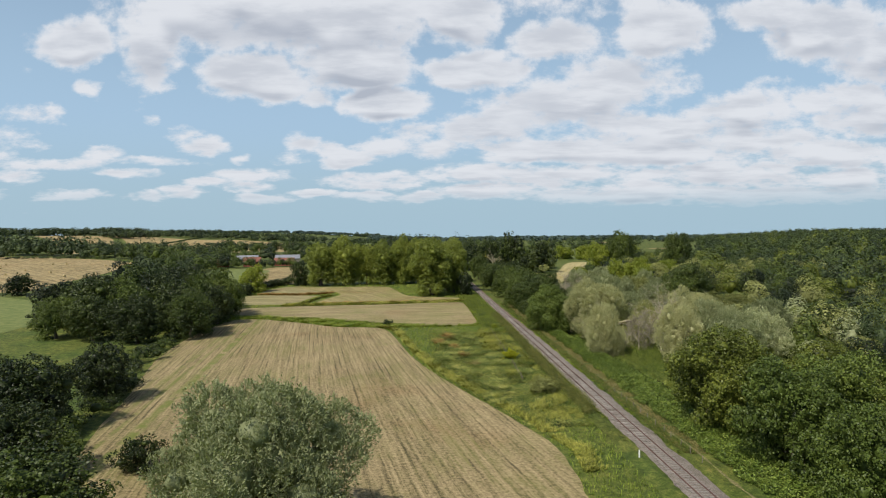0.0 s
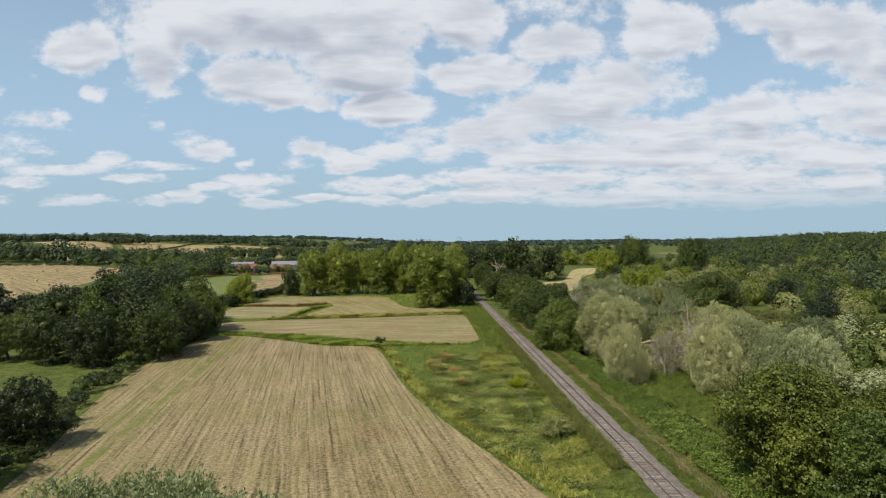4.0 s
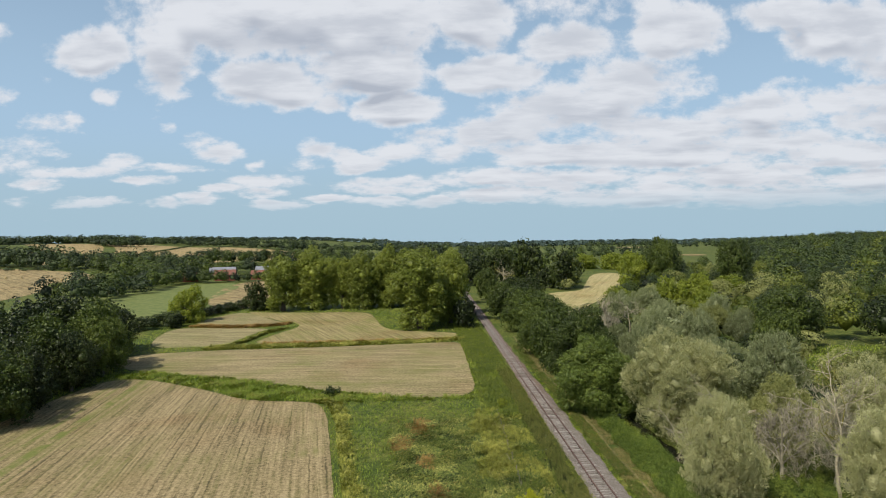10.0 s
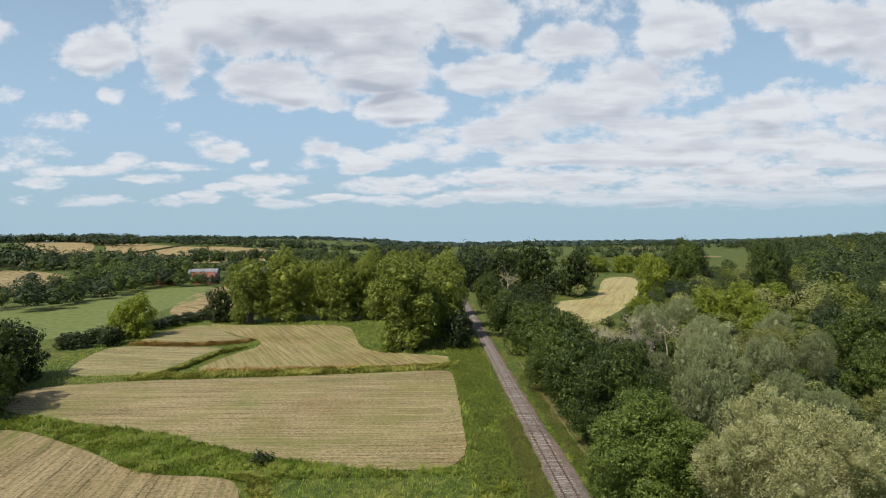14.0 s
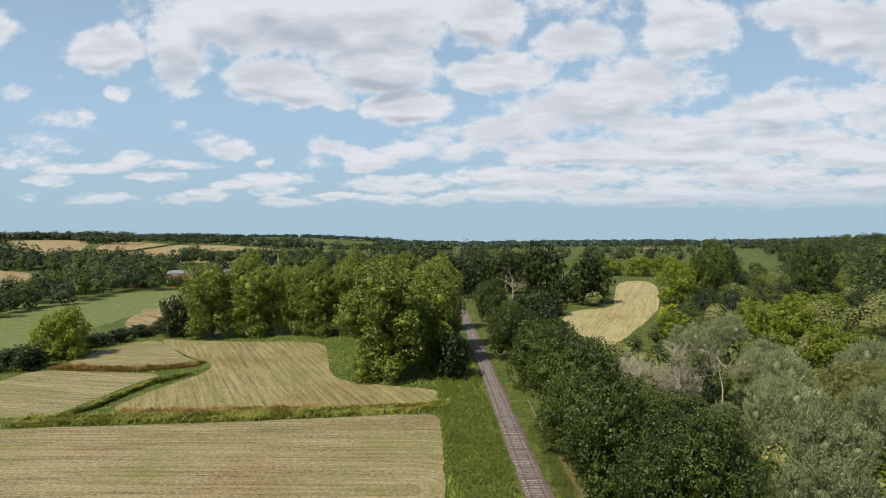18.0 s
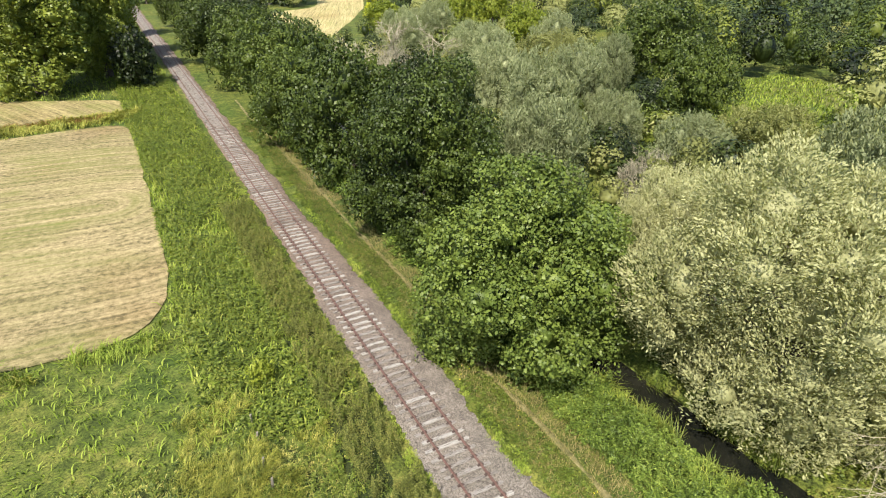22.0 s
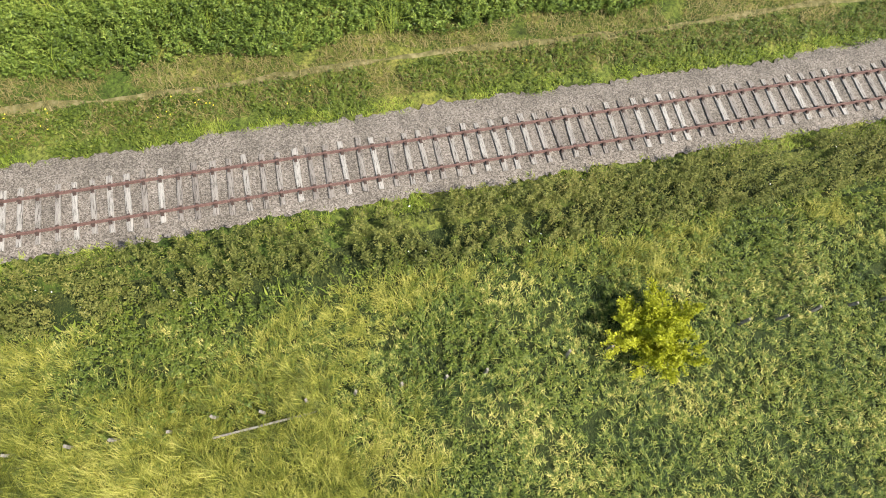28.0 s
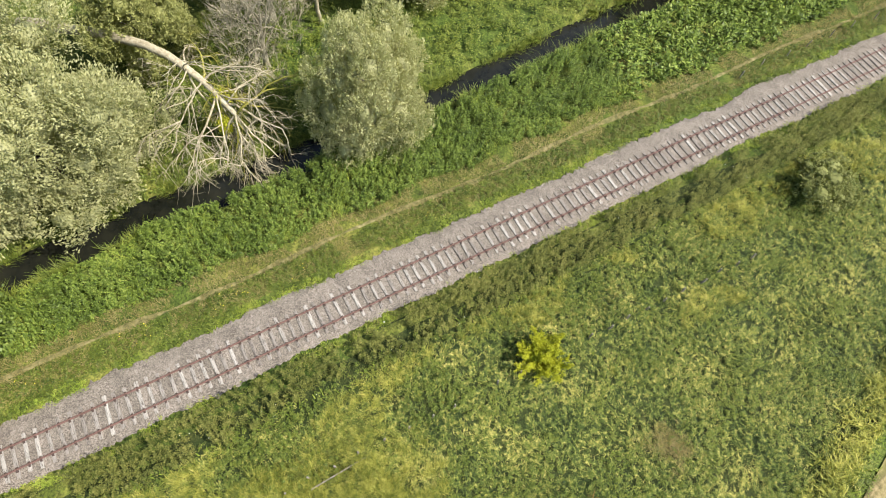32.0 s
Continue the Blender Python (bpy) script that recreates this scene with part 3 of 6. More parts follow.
def hearts(rng, centres, sizes):
    """Dense inner foliage of each clump: an uneven rounded lump."""
    g = np.array([(x, y, z) for x in (-1, 0, 1) for y in (-1, 0, 1) for z in (-1, 0, 1) if (x, y, z) != (0, 0, 0)], float)
    at = {tuple(p): k for k, p in enumerate(g.astype(int).tolist())}
    quads = []
    for ax in range(3):
        for s in (-1, 1):
            for a in (-1, 0):
                for b in (-1, 0):
                    q = []
                    for da, db in ((0, 0), (1, 0), (1, 1), (0, 1)):
                        p = [0, 0, 0]
                        p[ax], p[(ax + 1) % 3], p[(ax + 2) % 3] = s, a + da, b + db
                        q.append(at[tuple(p)])
                    quads.append(q if s > 0 else q[::-1])
    u, quads = unit(g), np.array(quads)
    n = len(centres)
    V = centres[:, None] + u[None] * sizes[:, None] * rng.uniform(0.75, 1.1, (n, len(u), 1))
    return V.reshape(-1, 3), (quads[None] + (np.arange(n) * len(u))[:, None, None]).reshape(-1, 4)


# ---------------------------------------------------------------- lie of the land
def ramp01(v, a, b):
    s = np.clip((v - a) / (b - a), 0, 1)
    return s * s * (3 - 2 * s)


def river_x(y):
    return np.interp(y, [-100, 40, 71, 81, 90, 97, 108, 116, 122, 131, 140, 149, 175, 240, 330], [19, 16.3, 15.5, 15.2, 14.5, 13.9, 13.4, 13.1, 13.3, 12.6, 11.9, 11.8, 13.5, 22, 26])


def land(x, y):
    """Height of the ground."""
    x, y = np.asarray(x, float), np.asarray(y, float)
    far = np.hypot(x, y - 100)
    z = np.full(np.broadcast(x, y).shape, -0.45)
    z = z + 0.03 * np.sin(x * 0.35 + 1.3 * np.sin(y * 0.21)) * np.sin(y * 0.3 + np.sin(x * 0.17))
    z = z + 0.20 * ramp01(4.6 - np.abs(x - 0.4), 0.0, 1.6)
    z = z - 0.16 * ramp01(3.2 - np.abs(x - 0.35), 0.0, 0.9)
    off = np.abs(x - river_x(y))
    dig = ramp01(-off, -2.0, -1.0) * ramp01(y, -200, -150) * (1 - ramp01(y, 260, 330))
    z = z - 1.5 * dig
    z = z + 17 * ramp01(x - 0.5 * (y - 70), 0, 230) * ramp01(x, 170, 380) * (1 - 0.5 * ramp01(y, 350, 700)) * (1 - ramp01(far, 1000, 1900))
    z = z + 24 * ramp01(far, 600, 1500) * ramp01(-x, -60, 420)
    z = z - 8e-6 * np.maximum(far - 700, 0) ** 2
    return z


def axis(fine, lo, hi, grow=1.22):
    """Grid lines: the given fine ones, then ever wider steps out to lo and hi."""
    a = list(fine)
    step = a[1] - a[0]
    while a[0] > lo:
        step *= grow
        a.insert(0, a[0] - step)
    step = a[-1] - a[-2]
    while a[-1] < hi:
        step *= grow
        a.append(a[-1] + step)
    return np.array(a)


def build_ground():
    xs = axis(np.concatenate([np.arange(-132, -6, 2.0), np.arange(-6, 19, 0.4), np.arange(19, 80, 2.0)]), -4300, 4300)
    ys = axis(np.arange(10, 300, 1.7), -2500, 4700)
    X, Y = np.meshgrid(xs, ys, indexing="ij")
    V = np.stack([X, Y, land(X, Y)], -1).reshape(-1, 3)
    i, j = np.meshgrid(np.arange(len(xs) - 1), np.arange(len(ys) - 1), indexing="ij")
    k = len(ys)
    F = np.stack([i * k + j, (i + 1) * k + j, (i + 1) * k + j + 1, i * k + j + 1], -1).reshape(-1, 4)
    tagged(new("ground", smooth(mesh_of("ground", V, F, GROUND))), "rough green and straw-coloured meadow grass on flat valley land", "ground", kind="structure")


build_ground()


from mathutils.geometry import delaunay_2d_cdt


def inside(poly, x, y):
    p = np.asarray(poly, float)
    hit = np.zeros(np.shape(x), bool)
    for (x0, y0), (x1, y1) in zip(p, np.roll(p, -1, 0)):
        cross = ((y0 > y) != (y1 > y)) & (x < (x1 - x0) * (y - y0) / (y1 - y0 + 1e-12) + x0)
        hit ^= cross
    return hit


def field(name, poly, mat, label, step=2.0, lift=0.09):
    """A field lying on the ground: its outline rounded and made uneven, filled with a fine grid draped over the land."""
    p = np.asarray(poly, float)
    for _ in range(2):
        q = np.roll(p, -1, 0)
        p = np.stack([0.75 * p + 0.25 * q, 0.25 * p + 0.75 * q], 1).reshape(-1, 2)
    ring = []
    for a, b in zip(p, np.roll(p, -1, 0)):
        n = max(1, int(np.hypot(*(b - a)) / step))
        for s in range(n):
            x, y = a + (b - a) * s / n
            w = 0.16 * step * noise.noise((x * 0.45, y * 0.45, 3.1))
            ring.append((x + w, y - w))
    lo, hi = p.min(0), p.max(0)
    gx, gy = np.meshgrid(np.arange(lo[0], hi[0], step * 3) + 0.37, np.arange(lo[1], hi[1], step * 3) + 0.41)
    ok = inside(ring, gx, gy)
    pts = [Vector(q) for q in ring] + [Vector((float(x), float(y))) for x, y in zip(gx[ok], gy[ok])]
    n = len(ring)
    out = delaunay_2d_cdt(pts, [(k, (k + 1) % n) for k in range(n)], [], 1, 1e-4)
    V = np.array([(q.x, q.y, 0) for q in out[0]])
    V[:, 2] = land(V[:, 0], V[:, 1]) + lift
    faces = [tuple(f) if (V[f[1]] - V[f[0]])[0] * (V[f[2]] - V[f[0]])[1] > (V[f[1]] - V[f[0]])[1] * (V[f[2]] - V[f[0]])[0] else tuple(f[::-1]) for f in out[2]]
    me = smooth(mesh_of(name, V, faces, mat))
    return tagged(new(name, me), label, "field", kind="structure")


MEADOW_FLOOR = [(-13.5, 57), (-17.5, 68), (-22, 80), (-25.5, 92), (-26.3, 108), (-24.5, 121), (-26, 131), (-22.5, 139), (-15, 137.5), (-7, 139.5), (-5.2, 128), (-5.4, 100), (-5.2, 57)]
FIELD_NEAR = [(-13, 10), (-12.8, 33.7), (-11.7, 47.3), (-15.2, 59), (-22.8, 79.5), (-28.2, 95.5), (-32, 111), (-36.6, 138.5), (-39.5, 148.5), (-43, 150.5), (-53.7, 152),
              (-64.4, 161), (-78, 170), (-84, 172), (-89.5, 170.5), (-92, 147), (-91, 118.7), (-86.5, 98), (-82, 81), (-78, 60), (-71, 35), (-64, 10)]
FIELD_MIDDLE = [(-10.6, 158.5), (-10.6, 170), (-10.5, 188), (-10.6, 201), (-11.2, 207), (-15.6, 207.2), (-31, 205.6), (-48.8, 204), (-76, 203.2), (-96.9, 199.5), (-96.3, 185), (-75, 175), (-56.5, 167.8), (-41, 158.2), (-26, 152.2), (-19, 150.8), (-12.6, 151.6)]
FIELD_DITCH = [(-68.8, 210.5), (-50.8, 209.2), (-33.9, 210), (-17.7, 212), (-9.6, 215.5), (-9.8, 222), (-19.6, 226), (-33, 231), (-38, 258), (-42, 276), (-64, 277.5), (-84, 281), (-90, 285), (-88, 278), (-72, 257), (-63.5, 250), (-61.5, 240), (-65, 231), (-68, 221)]
FIELD_WEST = [(-84, 208.5), (-76.5, 209), (-74.6, 221), (-72.6, 233.5), (-70, 239), (-82, 242), (-97.5, 244.5), (-104, 242), (-101, 222), (-96, 209)]
FIELD_CORNER = [(-99, 250.5), (-88, 247.5), (-80, 246.3), (-71.5, 248.5), (-67.5, 252), (-74, 258), (-88.7, 280.5), (-95, 282), (-101, 262)]
FIELD_EAST = [(21.5, 270), (32, 257), (51, 290), (66, 318), (79.7, 347), (119, 458), (97, 460), (68, 370), (58.9, 340), (38, 334), (26, 282)]
CROP_WEST = [(-121, 256), (-150, 258), (-205, 290), (-196, 390), (-150, 446), (-127, 410), (-123, 326)]
STRAW_WEST = [(-123.5, 326), (-143, 440), (-113, 450), (-88, 295), (-106, 298)]
CROP_MAIZE = [(-142, 163), (-196, 255), (-335, 300), (-300, 130), (-165, 135)]
FIELD_BALES = [(-214, 266), (-226, 310), (-236, 387), (-268, 520), (-330, 600), (-400, 648), (-475, 680), (-560, 600), (-345, 308)]

field("field_1", FIELD_NEAR, STUBBLE_LONG, "large harvested field of pale straw stubble in long rows")
field("field_2", FIELD_MIDDLE, STUBBLE_CROSS, "harvested stubble field with rows across it")
field("field_3", FIELD_DITCH, STUBBLE_SLANT, "pale mown stubble field beyond a weedy ditch")
field("field_4", FIELD_WEST, STUBBLE_SIDE, "small mown stubble field between two ditches")
field("field_5", FIELD_CORNER, STUBBLE_SIDE, "small mown stubble corner beside a hedge")
field("field_6", FIELD_EAST, STUBBLE_PALE, "pale harvested field between dark trees", 3)
field("field_7", CROP_WEST, CROP, "smooth green crop field below a tree belt", 3)
field("field_8", STRAW_WEST, STUBBLE_GOLD, "golden straw field beside a green crop", 3)
field("field_9", CROP_MAIZE, CROP, "green maize crop behind the tree line", 3)
field("field_10", FIELD_BALES, STUBBLE_GOLD, "golden stubble field with round straw bales", 4)
FAR_FIELDS = [(-900, 830, 150, 110, 22), (-120, 1000, 60, 60, 4), (-1060, 1230, 170, 130, 30), (323, 1025, 26, 40, 0), (278, 706, 14, 22, 0), (360, 1830, 190, 110, 0)]
for n, (cx, cy, wx, wy, turn_deg) in enumerate(FAR_FIELDS):
    a = radians(turn_deg)
    corners = [(cx + sx * wx * math.cos(a) - sy * wy * math.sin(a), cy - sx * wx * math.sin(a) + sy * wy * math.cos(a)) for sx, sy in ((-1, -1), (1, -0.8), (1.1, 1), (-0.9, 0.9))]
    field(f"field_{11 + n}", corners, CROP if n == 1 else STUBBLE_GOLD, "far green field on a low slope" if n == 1 else "far golden stubble field on a low slope", 20, 0.3)


field("field_31", [(-468, 720), (-390, 720), (-535, 1058), (-660, 1262), (-830, 1290), (-676, 1106), (-560, 900)], STUBBLE_FAR, "far pale stubble field on a rising slope", 20, 0.3)
field("field_32", [(-380, 730), (-170, 730), (-150, 850), (-228, 1012), (-340, 1095), (-400, 1060), (-550, 1200), (-640, 1240), (-515, 1060)], STUBBLE_FAR, "far pale stubble field on a rising slope", 20, 0.3)
# Two sheets whose dark colour stands in for shade between the plants above.
field("meadow_floor", MEADOW_FLOOR, SHADED_SWARD, "matted green and straw sward, painted dark for the shade under long meadow grass", 2.0, 0.03)
field("verge_floor", [(-5.3, 74), (-5.2, 165), (-2.45, 165), (-2.45, 74)], SHADED_SWARD, "matted ground painted dark for the shade under the dock weeds", 2.0, 0.02)

# ---------------------------------------------------------------- river
def build_river():
    ys = np.arange(-100, 300, 2.0)
    V, F = [], []
    for k, y in enumerate(ys):
        c = float(river_x(y))
        V += [(c - 2.0, y, -1.12), (c + 2.0, y, -1.12)]
        if k:
            F.append((2 * k - 2, 2 * k - 1, 2 * k + 1, 2 * k))
    tagged(new("water", mesh_of("water", np.array(V), F, WATER)), "narrow dark river with a still surface", "river", kind="structure")


build_river()


def pool(x, y, a, b, turn):
    """A small open pool in the ditch."""
    V = [(x, y, -0.28)]
    for k in range(20):
        t = k * math.tau / 20
        q = 1 + 0.25 * noise.noise((math.cos(t) * 1.5, math.sin(t) * 1.5, x))
        V.append((x + a * q * math.cos(t + turn), y + b * q * math.sin(t), -0.28))
    me = mesh_of("pool", np.array(V), [(0, 1 + k, 1 + (k + 1) % 20) for k in range(20)], WATER)
    tagged(new("pool", me), "small pool of still water in a reedy ditch", "pool", kind="structure")


pool(-56.6, 206.3, 1.7, 0.9, 0)
pool(-71.8, 206.0, 1.9, 0.7, 0)


# ---------------------------------------------------------------- railway
TRACK_Y0, TRACK_Y1, SLEEPER_STEP = -90.0, 600.0, 0.665


def build_ballast():
    ys = np.concatenate([np.arange(TRACK_Y0, 60, 0.9), np.arange(60, 180, 0.12), np.arange(180, TRACK_Y1, 0.9)])
    cols = np.array([-1.0, -0.82, -0.6, -0.3, 0.0, 0.3, 0.6, 0.82, 1.0])
    V = []
    for y in ys:
        w = -1.8 - 0.35 * noise.noise((y * 0.2, 0.3, 0)) - 0.22 * noise.noise((y * 1.1, 5, 0)) - 0.16 * noise.noise((y * 2.9, 2, 0)) - 0.16 * noise.noise((y * 9.0, 4, 0))
        w += 0.3 * min(1, max(0, (y - 140) / 30))
        e = 2.5 - 0.6 * min(1, max(0, (y - 140) / 30)) + 0.5 * noise.noise((y * 0.2, 9.2, 0)) + 0.25 * noise.noise((y * 1.0, 3, 0)) + 0.2 * noise.noise((y * 2.7, 7, 0)) + 0.2 * noise.noise((y * 9.0, 8, 0))
        for c in cols:
            x = (w + e) / 2 + c * (e - w) / 2
            z = -0.232 if abs(c) < 0.7 else (-0.245 if abs(c) < 0.9 else -0.34)
            V.append((x, y, z + 0.02 * noise.noise((x * 2, y * 2, 1))))
    k = len(cols)
    F = [(a * k + b, a * k + b + 1, (a + 1) * k + b + 1, (a + 1) * k + b) for a in range(len(ys) - 1) for b in range(k - 1)]
    tagged(new("ballast_bed", smooth(mesh_of("ballast_bed", np.array(V), F, BALLAST))), "bed of grey-pink crushed stone ballast under the track", "ballast", kind="structure")


def rail_mesh(side):
    """Bullhead rail: head, web and foot, swept along the line."""
    prof = [(-0.035, 0), (-0.03, 0.012), (-0.009, 0.03), (-0.009, 0.10), (-0.035, 0.115), (-0.035, 0.143), (-0.025, 0.15), (0.025, 0.15), (0.035, 0.143), (0.035, 0.115), (0.009, 0.10), (0.009, 0.03), (0.03, 0.012), (0.035, 0)]
    ys = np.arange(TRACK_Y0, TRACK_Y1 + 1, 6.0)
    V = [(side * 0.7525 + px, y, -0.15 + pz) for y in ys for px, pz in prof]
    k = len(prof)
    F = [(a * k + b, a * k + (b + 1) % k, (a + 1) * k + (b + 1) % k, (a + 1) * k + b) for a in range(len(ys) - 1) for b in range(k)]
    return mesh_of("rail", np.array(V), F, RUST)


def sleeper_mesh(seed):
    """A worn timber: edges rounded, ends split and uneven."""
    rng = np.random.default_rng(seed)
    bm = bmesh.new()
    bmesh.ops.create_grid(bm, x_segments=8, y_segments=3, size=0.5)
    geo = bmesh.ops.extrude_face_region(bm, geom=bm.faces[:])
    for v in [g for g in geo["geom"] if isinstance(g, bmesh.types.BMVert)]:
        v.co.z -= 1
    L, W = 2.50 + rng.uniform(-0.12, 0.10), 0.222 + rng.uniform(-0.03, 0.02)
    for v in bm.verts:
        edge = abs(v.co.y) > 0.49
        end = abs(v.co.x) > 0.49
        z = -0.148 - (0.012 if edge else 0) - (0.014 if end else 0) + rng.uniform(-0.006, 0.006) if v.co.z > -0.5 else -0.30
        v.co = Vector((v.co.x * L + (rng.uniform(-0.03, 0.03) if end else 0), v.co.y * W + rng.uniform(-0.008, 0.008), z))
    bmesh.ops.recalc_face_normals(bm, faces=bm.faces[:])
    me = bpy.data.meshes.new("sleeper")
    bm.to_mesh(me)
    bm.free()
    me.materials.append(TIMBER)
    return me


def chair_mesh():
    bm = bmesh.new()
    for sx, sy, sz, x, z in ((0.34, 0.13, 0.03, 0, -0.14), (0.07, 0.11, 0.09, -0.075, -0.10), (0.06, 0.10, 0.08, 0.075, -0.105)):
        geo = bmesh.ops.create_cube(bm, size=1)
        for v in geo["verts"]:
            v.co = Vector((v.co.x * sx + x, v.co.y * sy, v.co.z * sz + z))
    me = bpy.data.meshes.new("rail_chair")
    bm.to_mesh(me)
    bm.free()
    me.materials.append(DARK_IRON)
    return me


def build_track():
    track = tagged(new("railway_track"), "single railway track with rusty rails on grey weathered timber sleepers", "railway track")
    for side in (-1, 1):
        part("rail", rail_mesh(side), track, "rust-brown steel rail")
    kinds, chair = [sleeper_mesh(s) for s in range(7)], chair_mesh()
    rng = np.random.default_rng(4)
    rest = []
    for k in range(int((TRACK_Y1 - TRACK_Y0) / SLEEPER_STEP)):
        y = TRACK_Y0 + k * SLEEPER_STEP + rng.uniform(-0.05, 0.05)
        m = pose(rng.uniform(-0.05, 0.05), y, rng.uniform(-0.012, 0.004), 0, 0, rng.uniform(-2.2, 2.2))
        me = kinds[int(rng.integers(7))]
        if 50 < y < 200:
            s = part("sleeper", me, track)
            s.matrix_local = m
            if 72 < y < 165:
                for side in (-0.7525, 0.7525):
                    c = part("rail_chair", chair, s)
                    c.matrix_local = m.inverted() @ pose(side, y, 0)
        else:
            v = np.array([tuple(m @ Vector((a * 1.25, b * 0.115, c))) for a, b, c in ((-1, -1, -0.27), (1, -1, -0.27), (1, 1, -0.27), (-1, 1, -0.27), (-0.99, -0.9, -0.15), (0.99, -0.9, -0.15), (0.99, 0.9, -0.15), (-0.99, 0.9, -0.15))])
            rest.append((v, [(4, 5, 6, 7), (0, 1, 5, 4), (1, 2, 6, 5), (2, 3, 7, 6), (3, 0, 4, 7)]))
    V, F, n = [], [], 0
    for v, f in rest:
        V.append(v)
        F += [tuple(q + n for q in p) for p in f]
        n += len(v)
    ob = part("sleepers_beyond", mesh_of("sleepers_beyond", np.concatenate(V), F, TIMBER), track)
    tagged(ob, "weathered timber sleepers further along the line", kind="stuff")


def build_path():
    ys = np.arange(30, 215, 0.6)
    V, F = [], []
    for k, y in enumerate(ys):
        c = 5.2 + 0.15 * math.sin(y * 0.3)
        for s, o in ((-1, 1.0), (-1, 0.4), (1, 0.4), (1, 1.0)):
            w = max(0.03, 0.17 + 0.30 * noise.noise((y * 0.4, 0, 4)) + 0.16 * noise.noise((y * 2.3, s, 9))) * o
            V.append((c + s * w, y, float(land(c + s * w, y)) + (0.03 if o < 1 else 0.004)))
        if k:
            F += [(4 * k - 4 + j, 4 * k - 3 + j, 4 * k + 1 + j, 4 * k + j) for j in range(3)]
    tagged(new("footpath", smooth(mesh_of("footpath", np.array(V), F, PATH_SOIL))), "worn straw-coloured footpath along the railway", "path", kind="structure")


build_ballast()
build_track()
build_path()


# ---------------------------------------------------------------- grass and weeds
NEAR_RIVER_EDGE = 1.25


def scatter(rng, x0, x1, y0, y1, count):
    return rng.uniform(x0, x1, count), rng.uniform(y0, y1, count)


def patchy(x, y, scale, seed, cut):
    """Keeps points where a coarse noise is high, so that stands have uneven edges."""
    k = np.array([noise.noise((a * scale, b * scale, seed)) for a, b in zip(x.tolist(), y.tolist())])
    return k > cut


def blades(name, x, y, height, width, lean, mat, label, category, seed):
    """Bent grass blades, two faces each."""
    rng = np.random.default_rng(seed)
    n = len(x)
    z = land(x, y)
    a = rng.uniform(0, 2 * np.pi, n)
    h = height * rng.uniform(0.55, 1.25, n)
    w = width * rng.uniform(0.6, 1.3, n)
    out = np.stack([np.cos(a), np.sin(a), 0 * a], 1)
    side = np.stack([-np.sin(a), np.cos(a), 0 * a], 1)
    base = np.stack([x, y, z - 0.03], 1)
    bend = lean * rng.uniform(0.3, 1.3, n)
    mid = base + out * (bend * h * 0.35)[:, None] + np.array([0, 0, 1.0]) * (h * 0.62)[:, None]
    tip = base + out * (bend * h * 1.0)[:, None] + np.array([0, 0, 1.0]) * (h * (1 - 0.35 * np.minimum(bend, 1)))[:, None]
    s = side * w[:, None] / 2
    V = np.stack([base - s, base + s, mid + s, mid - s, tip], 1).reshape(-1, 3)
    k = np.arange(n)[:, None] * 5
    F = np.concatenate([k + np.array([[0, 1, 2]]), k + np.array([[0, 2, 3]]), k + np.array([[3, 2, 4]])])
    return tagged(new(name, mesh_of(name, V, F, mat)), label, category, kind="stuff")


def tufts(name, x, y, per, height, width, spread, mat, label, category, seed):
    """Grass in tufts: blades from one foot, bent over the way the wind has laid the sward."""
    rng = np.random.default_rng(seed)
    lay = np.array([3.0 * noise.noise((a * 0.22, b * 0.22, 8.0)) + 0.8 * noise.noise((a, b, 3.0)) for a, b in zip(x.tolist(), y.tolist())])
    tall = rng.uniform(0.6, 1.35, len(x)) * np.array([1 + 0.5 * noise.noise((a * 0.5, b * 0.5, 1.0)) for a, b in zip(x.tolist(), y.tolist())])
    i = np.repeat(np.arange(len(x)), per)
    n = len(i)
    a = lay[i] + rng.normal(0, 0.9, n)
    h = height * tall[i] * rng.uniform(0.65, 1.15, n)
    out = np.stack([np.cos(a), np.sin(a), 0 * a], 1)
    side = np.stack([-np.sin(a), np.cos(a), 0 * a], 1) * (width * rng.uniform(0.6, 1.3, n))[:, None] / 2
    foot = rng.uniform(0, 2 * np.pi, n)
    r = spread * np.sqrt(rng.uniform(0, 1, n))
    px, py = x[i] + r * np.cos(foot), y[i] + r * np.sin(foot)
    base = np.stack([px, py, land(px, py) - 0.03], 1)
    up = np.array([0, 0, 1.0])
    bend = rng.uniform(0.25, 1.0, n)
    mid = base + out * (bend * h * 0.35)[:, None] + up * (h * 0.62)[:, None]
    tip = base + out * (bend * h * 1.05)[:, None] + up * (h * (1 - 0.42 * np.minimum(bend, 1.1)))[:, None]
    V = np.stack([base, mid + side, mid - side, tip], 1).reshape(-1, 3)
    k = np.arange(n)[:, None] * 4
    F = np.concatenate([k + np.array([[0, 1, 2]]), k + np.array([[2, 1, 3]])])
    return tagged(new(name, mesh_of(name, V, F, mat)), label, category, kind="stuff")


